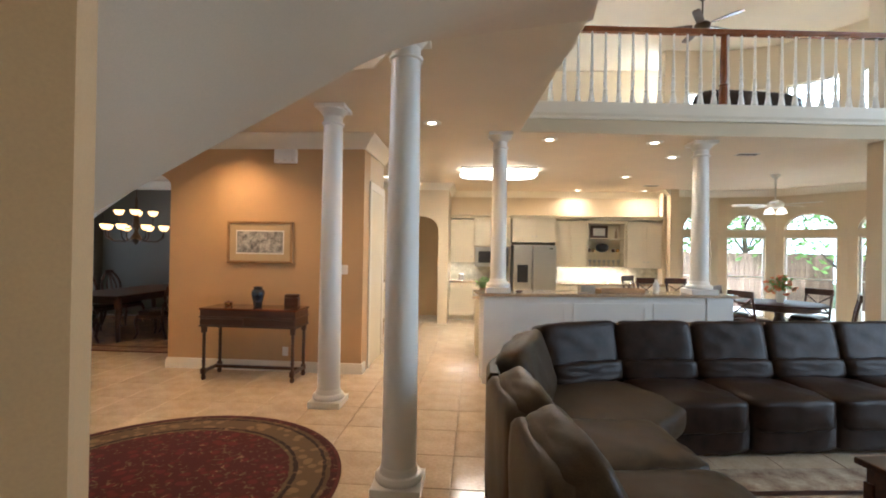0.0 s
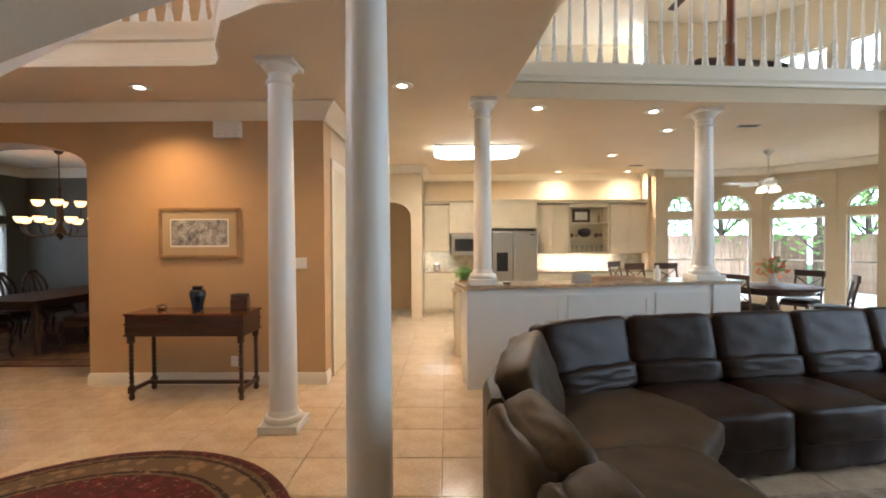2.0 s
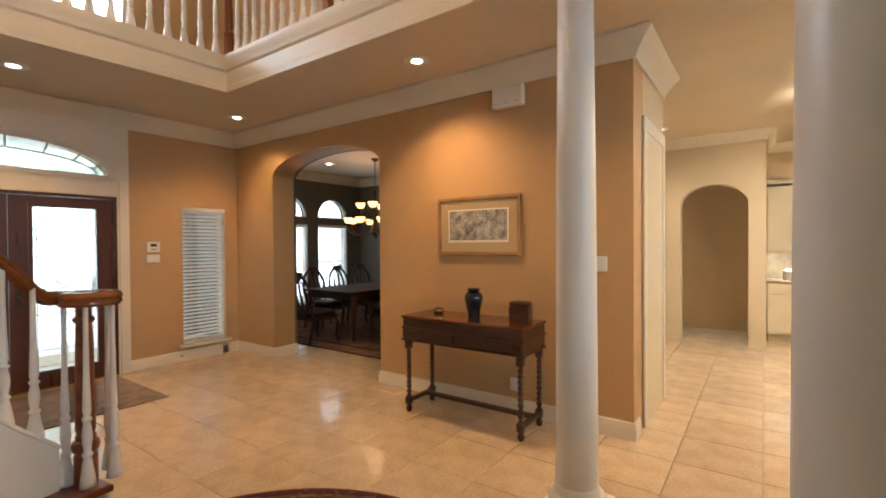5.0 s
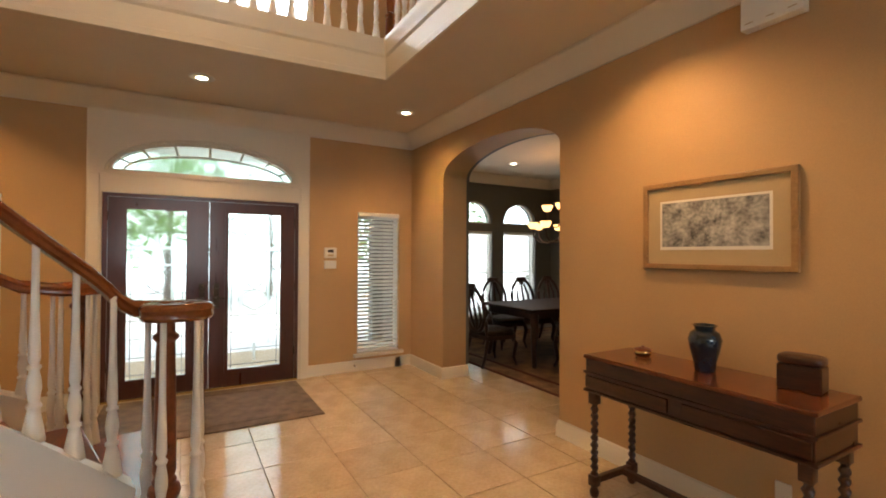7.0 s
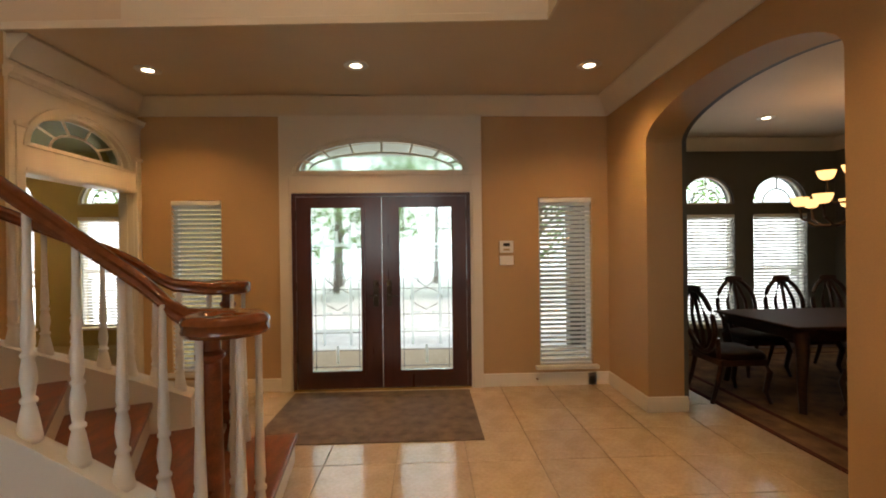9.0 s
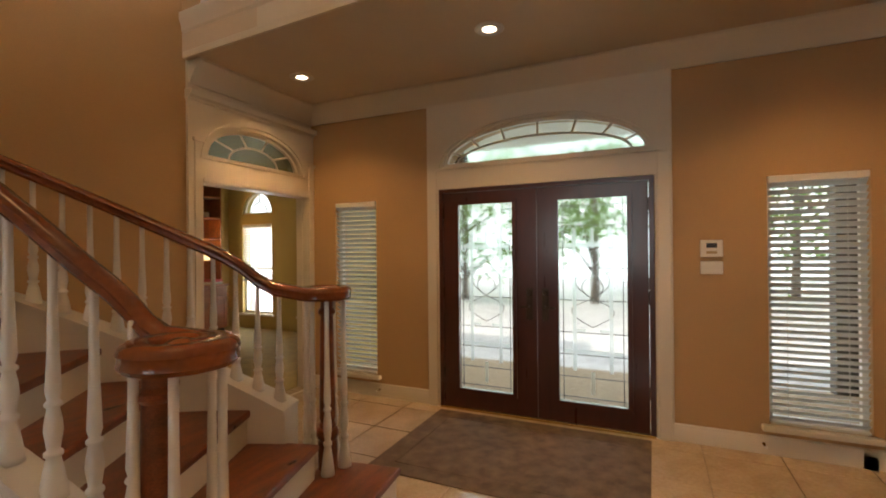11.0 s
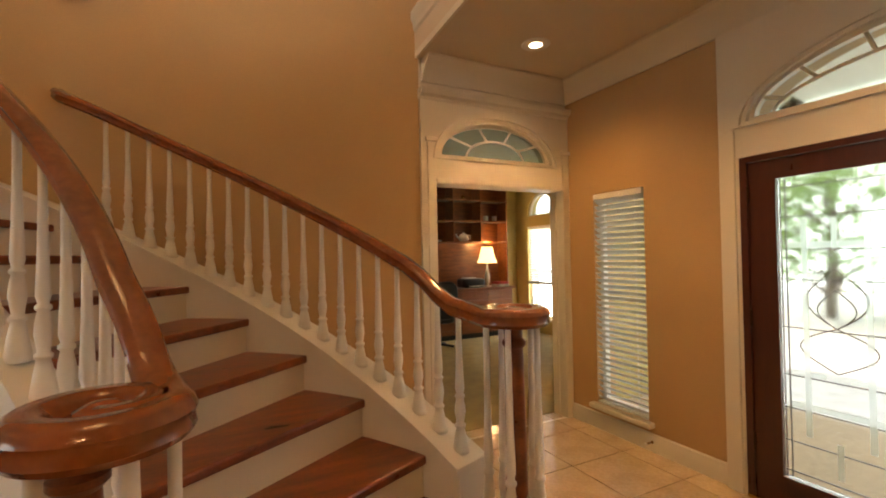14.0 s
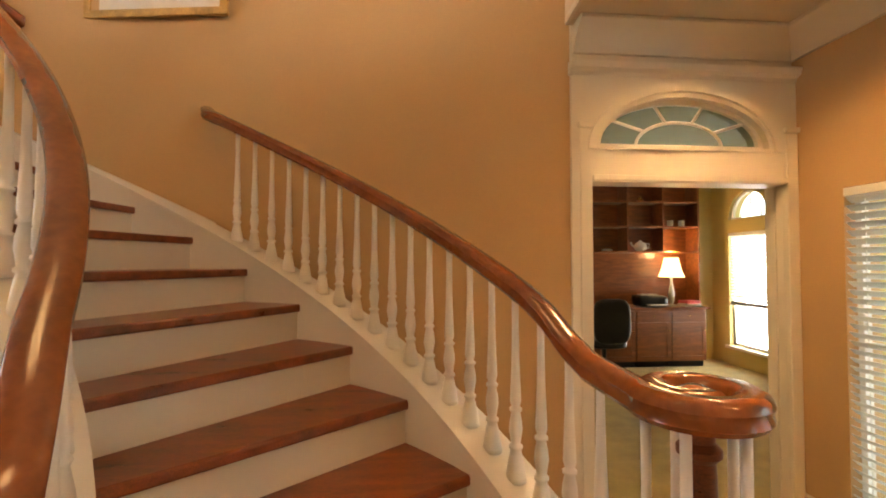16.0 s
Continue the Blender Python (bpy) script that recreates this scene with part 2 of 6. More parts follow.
# ---------------------------------------------------------------- mesh helpers
def part(name, bm, material, parent=None, label="", smooth=None):
    """Links a bmesh as one mesh object under a thing; closes the bmesh."""
    me = bpy.data.meshes.new(name)
    bmesh.ops.recalc_face_normals(bm, faces=bm.faces)
    bm.to_mesh(me)
    bm.free()
    me.materials.append(material)
    if smooth is not None:
        me.shade_smooth()
        me.set_sharp_from_angle(angle=radians(smooth))
    ob = new(name, me)
    if parent is not None:
        ob.parent = parent
    if label:
        ob["label"] = label
    return ob


def thing(name, label, category, m=None, group="", kind=""):
    ob = tagged(new(name), label, category, group, kind)
    if m is not None:
        ob.matrix_world = m
    return ob


def solid(name, bm, material, label, category, kind="", group="", smooth=None, m=None):
    ob = tagged(part(name, bm, material, None, "", smooth), label, category, group, kind)
    if m is not None:
        ob.matrix_world = m
    return ob


def box(x0, y0, z0, x1, y1, z1, bevel=0.0, bm=None, seg=2, m=None):
    own = bmesh.new()
    bmesh.ops.create_cube(own, size=1)
    for v in own.verts:
        v.co = Vector(((x0 + x1) / 2 + v.co.x * (x1 - x0), (y0 + y1) / 2 + v.co.y * (y1 - y0), (z0 + z1) / 2 + v.co.z * (z1 - z0)))
    if bevel:
        bmesh.ops.bevel(own, geom=own.edges[:], offset=bevel, segments=seg, affect="EDGES", profile=0.5)
    return merge(own, bm, m)


def merge(own, bm, m=None):
    if m is not None:
        bmesh.ops.transform(own, matrix=m, verts=own.verts)
    if bm is None:
        return own
    me = bpy.data.meshes.new("scratch")
    own.to_mesh(me)
    own.free()
    bm.from_mesh(me)
    bpy.data.meshes.remove(me)
    return bm


def lathe(profile, seg=24, bm=None, m=None):
    """Turned body: profile is (radius, height) from bottom to top."""
    own = bmesh.new()
    rings = []
    for r, z in profile:
        rings.append([own.verts.new((max(r, 0.0005) * math.cos(2 * math.pi * i / seg), max(r, 0.0005) * math.sin(2 * math.pi * i / seg), z)) for i in range(seg)])
    for a, b in zip(rings, rings[1:]):
        for i in range(seg):
            own.faces.new((a[i], a[(i + 1) % seg], b[(i + 1) % seg], b[i]))
    own.faces.new(rings[0][::-1])
    own.faces.new(rings[-1])
    return merge(own, bm, m)


def sweep(path, profile, closed=False, bm=None, m=None, cap=True):
    """Runs a profile of (out, up) along a path; out is to the right of the way, level."""
    own = bmesh.new()
    pts = [Vector(p) for p in path]
    count = len(pts)
    rings = []
    for i, p in enumerate(pts):
        a = pts[i - 1] if (i or closed) else None
        b = pts[(i + 1) % count] if (i < count - 1 or closed) else None
        da = (p - a) if a is not None else (b - p)
        db = (b - p) if b is not None else (p - a)
        na, nb = Vector((da.y, -da.x, 0)), Vector((db.y, -db.x, 0))
        na.normalize(), nb.normalize()
        n = (na + nb)
        n = n.normalized() if n.length > 1e-6 else na
        k = 1 / max(0.3, n.dot(na))
        rings.append([own.verts.new(p + n * (o * k) + Vector((0, 0, u))) for o, u in profile])
    k = len(profile)
    for i in range(count if closed else count - 1):
        a, b = rings[i], rings[(i + 1) % count]
        for j in range(k):
            own.faces.new((a[j], a[(j + 1) % k], b[(j + 1) % k], b[j]))
    if cap and not closed:
        own.faces.new(rings[0][::-1])
        own.faces.new(rings[-1])
    return merge(own, bm, m)


def tube(path, r, seg=8, bm=None, m=None, ends=None):
    """Round bar along a path; ends gives other radii at its two ends."""
    own = bmesh.new()
    pts = [Vector(p) for p in path]
    rings = []
    for i, p in enumerate(pts):
        d = (pts[min(i + 1, len(pts) - 1)] - pts[max(i - 1, 0)]).normalized()
        u = d.cross(Vector((0, 0, 1)) if abs(d.z) < 0.95 else Vector((1, 0, 0))).normalized()
        v = d.cross(u)
        rr = r if ends is None else ends[0] + (ends[1] - ends[0]) * i / (len(pts) - 1)
        rings.append([own.verts.new(p + (u * math.cos(2 * math.pi * j / seg) + v * math.sin(2 * math.pi * j / seg)) * rr) for j in range(seg)])
    for a, b in zip(rings, rings[1:]):
        for j in range(seg):
            own.faces.new((a[j], a[(j + 1) % seg], b[(j + 1) % seg], b[j]))
    own.faces.new(rings[0][::-1])
    own.faces.new(rings[-1])
    return merge(own, bm, m)


def holed(outer, holes, depth, m=None, bm=None):
    """A flat sheet with holes, in u and v, with its thickness towards w."""
    own = bmesh.new()
    edges = []
    for loop in (outer, *holes):
        vs = [own.verts.new((u, v, 0)) for u, v in loop]
        edges += [own.edges.new((vs[i], vs[(i + 1) % len(vs)])) for i in range(len(vs))]
    bmesh.ops.triangle_fill(own, use_beauty=True, use_dissolve=False, edges=edges)
    got = bmesh.ops.extrude_face_region(own, geom=own.faces[:])
    bmesh.ops.translate(own, verts=[g for g in got["geom"] if isinstance(g, bmesh.types.BMVert)], vec=(0, 0, depth))
    return merge(own, bm, m)


def facing_y(y):
    """u along x, v up, thickness towards +y."""
    return Matrix(((1, 0, 0, 0), (0, 0, 1, y), (0, 1, 0, 0), (0, 0, 0, 1)))


def facing_x(x):
    """u along y, v up, thickness towards +x."""
    return Matrix(((0, 0, 1, x), (1, 0, 0, 0), (0, 1, 0, 0), (0, 0, 0, 1)))


def along(x0, y0, x1, y1):
    """u from one plan point to another, v up, thickness to the left of the way."""
    d = Vector((x1 - x0, y1 - y0, 0)).normalized()
    return Matrix(((d.x, 0, -d.y, x0), (d.y, 0, d.x, y0), (0, 1, 0, 0), (0, 0, 0, 1)))


def rect(u0, v0, u1, v1):
    return [(u0, v0), (u1, v0), (u1, v1), (u0, v1)]


def arched(u0, v0, u1, spring, rise, n=20):
    """An opening with an elliptical head; spring is the height where the head begins."""
    c, r = (u0 + u1) / 2, (u1 - u0) / 2
    head = [(c + r * math.cos(math.pi * i / n), spring + rise * math.sin(math.pi * i / n)) for i in range(n + 1)]
    return ([(u0, v0), (u1, v0)] if v0 < spring - 1e-4 else []) + head


def lunette(u0, u1, base, rise, n=20):
    c, r = (u0 + u1) / 2, (u1 - u0) / 2
    return [(c + r * math.cos(math.pi * i / n), base + rise * math.sin(math.pi * i / n)) for i in range(n + 1)]


# ---------------------------------------------------------------- setting: ground, floors, walls
def structure(name, bm, material, label, category, smooth=None):
    return solid(name, bm, material, label, category, "structure", smooth=smooth)


ground = structure("ground", box(-400, -400, -0.6, 400, 400, -0.14), LAWN, "green lawn around the house", "ground")
structure("pavement", box(-28, -14, -0.14, -7.1, 22, -0.06), PAVING, "pale paved forecourt before the front door", "pavement")
structure("pavement", box(4.0, 12.4, -0.14, 14, 16, -0.06), PAVING, "pale paved patio behind the house", "pavement")
floor_base = structure("floor", box(-8.75, -4.2, -0.12, 8.9, 13.2, -0.012), GROUT, "grouted floor bed under beige tiles", "floor")
structure("floor", box(-9.6, -4.2, -0.10, -4.0, 1.02, 0.006), CARPET, "olive carpet in the study", "floor")

WX = -6.78                      # inner face of the entrance wall
NY = 6.14                       # hall face of the long wall with the archway
OY = 1.17                       # hall face of the study wall
# entrance wall
m = facing_x(WX - 0.22)
holes = [rect(2.76, -0.1, 4.635, 2.08), lunette(2.79, 4.61, 2.295, 0.37), rect(1.50, 0.22, 2.02, 2.02), rect(5.38, 0.22, 5.96, 2.02), rect(2.6, 3.95, 4.8, 5.55)]
structure("wall_west", holed(rect(1.0, -0.14, 6.30, TOP), holes, 0.22, m), WALL, "tan painted entrance wall with door and window openings", "wall")
# long wall with the archway to the dining room
m = facing_y(NY)
structure("wall_north", holed(rect(WX - 0.22, -0.05, -1.38, TOP), [arched(-5.92, -0.02, -3.99, 2.41, 0.27, 28)], 0.33, m), WALL, "tan painted wall with an arched opening", "wall")
m = facing_y(NY + 0.33)
structure("wall_north_back", holed(rect(-8.6, -0.05, -1.54, TOP), [arched(-5.92, -0.02, -3.99, 2.41, 0.27, 28)], 0.04, m), SLATE, "dining room side of the archway wall", "wall")
# dining room
DX = -8.62
m = facing_x(DX - 0.2)
dw = [(6.95, 7.75), (8.02, 8.83), (9.12, 9.96)]
holes = [rect(a, 0.28, b, 1.95) for a, b in dw] + [lunette(a, b, 2.10, 0.43) for a, b in dw]
structure("wall_dining_west", holed(rect(6.3, -0.1, 10.6, CEIL), holes, 0.2, m), SLATE, "dark olive-grey dining room wall with arched windows", "wall")
structure("wall_dining_north", box(DX, 10.4, -0.1, -2.6, 10.6, CEIL), SLATE, "dark olive-grey dining room wall", "wall")
# wall of the passage to the kitchen, with a door casing
structure("wall_passage", box(-1.54, NY + 0.33, -0.05, -1.38, 7.35, CEIL), CREAM, "cream wall beside the kitchen passage", "wall")
structure("wall_pantry", box(-2.75, 7.35, -0.05, -2.55, 10.3, CEIL), CREAM, "cream kitchen side wall", "wall")
structure("wall_pantry_return", box(-2.55, 7.25, -0.05, -1.54, 7.35, CEIL), CREAM, "cream kitchen return wall", "wall")
m = facing_y(10.30)
structure("wall_kitchen_arch", holed(rect(-2.75, -0.05, -0.54, CEIL), [arched(-1.62, -0.02, -0.75, 2.06, 0.30)], 0.2, m), CREAM, "cream wall with an arched doorway", "wall")
structure("wall_back_hall", box(-2.7, 11.6, -0.05, -0.75, 11.7, CEIL), WALL, "tan painted wall beyond the arched doorway", "wall")
structure("wall_kitchen_jog", box(-0.74, 10.5, -0.05, -0.54, 11.58, CEIL), CREAM, "cream kitchen wall corner", "wall")
structure("wall_kitchen", box(-0.74, 11.58, -0.05, 4.6, 11.78, CEIL), CREAM, "cream kitchen wall behind the cabinets", "wall")
structure("wall_kitchen_wing", box(4.43, 10.9, -0.05, 4.60, 11.58, CEIL), CREAM, "cream end wall of the kitchen", "wall")
# bay with arched windows, two storeys
BAY = [(4.38, 11.12), (5.63, 11.23), (6.71, 10.93), (7.51, 10.03), (8.15, 8.97), (8.65, 7.6)]
BAYW = [(0.45, 1.09), (0.17, 0.93), (0.14, 1.05), (0.16, 1.08), (0.25, 1.2)]
for i, ((ax, ay), (bx, by)) in enumerate(zip(BAY, BAY[1:])):
    m = along(ax, ay, bx, by)
    length = math.hypot(bx - ax, by - ay)
    a, b = BAYW[i]
    structure("wall_bay", holed(rect(-0.03, -0.1, length + 0.03, TOP), [rect(a, 0.24, b, 2.03), lunette(a, b, 2.18, 0.36), rect(a, 4.25, b, 5.35)], 0.2, m), CREAM, "cream bay wall with arched windows", "wall")
structure("porch_ceiling", box(-8.7, 1.2, 2.86, WX - 0.24, 6.2, 2.98), WHITE, "pale boarded porch ceiling outside the front door", "ceiling")
# great room
m = along(5.13, 6.42, 8.75, 7.0)
structure("wall_great_room_north", holed(rect(0, -0.1, 3.66, TOP), [rect(0.9, 0.3, 2.0, 2.3)], 0.2, m), CREAM, "cream great room pier and wall", "wall")
structure("wall_bay_return", box(8.6, 6.95, -0.1, 8.8, 7.7, TOP), CREAM, "cream wall beside the bay", "wall")
m = facing_x(8.75)
structure("wall_east", holed(rect(-3.2, -0.1, 7.4, TOP), [rect(0.4, 0.3, 4.6, 5.0)], 0.2, m), CREAM, "cream great room wall with a tall window", "wall")
structure("wall_south", box(-0.7, -3.4, -0.1, 8.95, -3.2, TOP), CREAM, "cream great room wall", "wall")
structure("wall_gallery_south", box(-0.85, -3.4, -0.1, -0.7, 1.02, UPPER), CREAM, "cream wall beside the stair", "wall")
# study
m = facing_y(OY - 0.15)
holes = [rect(-6.70, -0.1, -5.41, 2.09), lunette(-6.6, -5.45, 2.31, 0.33)]
structure("wall_study", holed(rect(WX - 0.2, -0.1, -5.28, CEIL), holes, 0.15, m), TRIM, "wall of the cased opening to the study", "wall")
STUDYW = [(-2.82, -2.04), (-1.36, -0.60)]
m = facing_x(-9.55)
structure("wall_study_west", holed(rect(-4.2, -0.1, 1.1, CEIL), [h for a, b in STUDYW for h in (rect(a, 0.30, b, 2.05), lunette(a, b, 2.25, 0.42))], 0.2, m), GOLDWALL, "ochre study wall with an arched window", "wall")
structure("wall_study_back", box(-9.5, -3.4, -0.1, -4.0, -3.2, CEIL), GOLDWALL, "ochre study wall", "wall")
structure("wall_study_east", box(-4.2, -3.4, -0.1, -4.0, 0.55, CEIL), GOLDWALL, "ochre study wall", "wall")
structure("wall_study_front", box(-9.5, 0.9, -0.1, -7.0, 1.05, CEIL), GOLDWALL, "ochre study wall", "wall")
structure("ceiling_study", holed([(-9.6, -3.4), (-4.0, -3.4), (-4.0, 0.6), (-5.0, 0.95), (-9.6, 1.0)], [], 0.12, Matrix.Translation((0, 0, CEIL))), CEILING, "pale study ceiling", "ceiling")

# curved stair wall
CX, CY = -2.23, 3.59            # the stair's centre
RISER, STEP, FIRST = 0.19, 8.4, 177.2
bend = [(-5.28, 1.17), (-4.75, 1.07), (-4.2, 0.95), (-3.6, 0.84), (-3.05, 0.74)]
bend += [(CX + 2.90 * math.cos(radians(a)), CY + 2.90 * math.sin(radians(a))) for a in list(range(256, 302, 4)) + [303.2]]
structure("wall_stair", sweep([(x, y, 0) for x, y in bend], [(0, -0.05), (0.15, -0.05), (0.15, TOP), (0, TOP)]), WALL, "tan painted curved stair wall", "wall", smooth=30)
structure("wall_stair_upper", sweep([(CX + 2.92 * math.cos(radians(a)), CY + 2.92 * math.sin(radians(a)), 0) for a in range(303, 322, 3)], [(0, UPPER + 0.02), (0.15, UPPER + 0.02), (0.15, TOP), (0, TOP)]), WALL, "tan painted upper stair wall", "wall", smooth=30)
structure("wall_foyer_upper_south", box(WX, 1.02, CEIL + 0.36, -5.25, 1.17, TOP), WALL, "tan upper foyer wall", "wall")


def fascia_y(x):
    return 5.98 + 0.085 * (x - 0.58)


# slab between the storeys, open over the foyer and the great room
well = [(-5.08, 5.05), (-2.15, 5.05), (-1.97, 5.02), (-1.88, 4.9), (-1.78, 4.65), (-1.55, 4.27), (-1.2, 4.07), (-0.78, 4.0), (-0.62, 3.75), (-0.55, 3.1), (-0.3, 2.2)]
well += [(CX + 2.99 * math.cos(radians(a)), CY + 2.99 * math.sin(radians(a))) for a in range(312, 254, -4)]
well += [(-3.6, 0.75), (-4.2, 0.86), (-4.9, 0.99), (-5.26, 1.06)]
void = [(0.58, fascia_y(0.58)), (5.13, fascia_y(5.13)), (8.75, 7.0), (8.75, -3.2), (1.05, -3.2), (0.74, 3.4)]
outline = [(-8.85, 1.02), (-7.0, 1.02), (-4.9, 0.93), (-4.0, 0.62), (-2.2, 0.45), (-0.85, 0.8), (-0.85, -3.4), (8.95, -3.4), (8.95, 8.2), (8.6, 9.65), (8.0, 10.85), (7.15, 11.8), (5.95, 12.15), (4.6, 12.6), (-2.9, 12.9), (-2.9, 10.6), (-8.85, 10.6)]
structure("ceiling", holed(outline, [well, void], UPPER - CEIL, Matrix.Translation((0, 0, CEIL))), CEILING, "warm white ceiling under the upper floor", "ceiling")
structure("ceiling_upper", box(-7.1, -3.5, TOP, 9.0, 13, TOP + 0.15), CEILING, "white ceiling over the two-storey rooms", "ceiling")
structure("wall_upper_back", box(-7.0, 12.3, UPPER, 4.7, 12.5, TOP), CREAM, "cream upper wall", "wall")
structure("wall_upper_south", box(-5.3, -0.3, UPPER + 0.02, -0.7, -0.15, TOP), WALL, "tan upper wall", "wall")

# ---------------------------------------------------------------- trim
BASE = [(0, 0), (-0.02, 0), (-0.02, 0.09), (-0.014, 0.105), (-0.012, 0.125), (0, 0.135)]
CROWN = [(0, 0), (0, -0.18), (-0.02, -0.18), (-0.03, -0.15), (-0.05, -0.12), (-0.10, -0.06), (-0.13, -0.04), (-0.15, -0.02), (-0.15, 0)]


def trim_run(name, path, profile, z, label):
    return structure(name, sweep([(x, y, z) for x, y in path], profile), TRIM, label, name, smooth=35)


# room on the left of the way, so the profiles' minus side points into the room
for path in ([(WX, 5.98), (WX, 4.75)], [(WX, 2.63), (WX, 1.19)], [(-5.92, NY + 0.36), (-5.92, NY), (WX, NY), (WX, 5.9)],
             [(-1.38, 6.3), (-1.38, NY), (-3.99, NY), (-3.99, NY + 0.36)]):
    trim_run("baseboard", [(x, y) for x, y in path][::-1], [(-o, u) for o, u in BASE][::-1], 0.0, "white moulded baseboard")


def run_inside(name, path, profile, z, label):
    """Trim whose profile grows to the right of the way."""
    return trim_run(name, path, [(-o, u) for o, u in profile][::-1], z, label)


run_inside("crown_moulding", [(-5.3, OY + 0.003), (WX + 0.003, OY + 0.003), (WX + 0.003, NY - 0.003), (-1.377, NY - 0.003), (-1.377, 7.35)], CROWN, CEIL - 0.004, "warm white crown moulding under the ceiling")
run_inside("crown_moulding", [(DX + 0.003, 6.53), (DX + 0.003, 10.39), (-2.7, 10.39)], CROWN, CEIL - 0.004, "warm white crown moulding under the dining room ceiling")
run_inside("crown_moulding", [(-2.5, 10.29), (-0.537, 10.29), (-0.537, 11.57), (4.42, 11.57), (4.42, 10.9)], [(o * 0.8, u * 0.8) for o, u in CROWN], CEIL - 0.004, "ivory crown moulding in the kitchen")
run_inside("crown_moulding", [(x - 0.02, y - 0.03) for x, y in BAY], [(o * 0.8, u * 0.8) for o, u in CROWN], CEIL - 0.004, "cream crown moulding round the bay")

# edges of the slab over the foyer and the great room
well_edge = [(-5.27, 1.18)] + well[:10]
EDGE = [(0.0, 0.0), (0.02, 0.0), (0.02, 0.05), (0.012, 0.06), (0.012, 0.20), (0.03, 0.22), (0.035, 0.27), (0.05, 0.30), (0.05, 0.36), (-0.10, 0.36), (-0.10, 0.345), (0.0, 0.345)]
structure("fascia_trim", sweep([(x, y, CEIL - 0.006) for x, y in well_edge], EDGE), TRIM, "white moulded edge of the upper gallery", "trim", smooth=35)
structure("fascia_trim", sweep([(0.62, fascia_y(0.62), CEIL + 0.165), (5.13, fascia_y(5.13), CEIL + 0.165)], [(0, 0), (0.05, 0), (0.05, 0.03), (0.07, 0.06), (0.07, 0.20), (-0.1, 0.20), (-0.1, 0.18), (0, 0.18)]), TRIM, "white edge of the loft floor", "trim")
structure("fascia_beam", sweep([(0.585, fascia_y(0.58), CEIL - 0.004), (5.13, fascia_y(5.13), CEIL - 0.004)], [(0, 0), (0.012, 0), (0.012, 0.17), (0, 0.17)]), CREAM, "tan beam face below the loft", "trim")


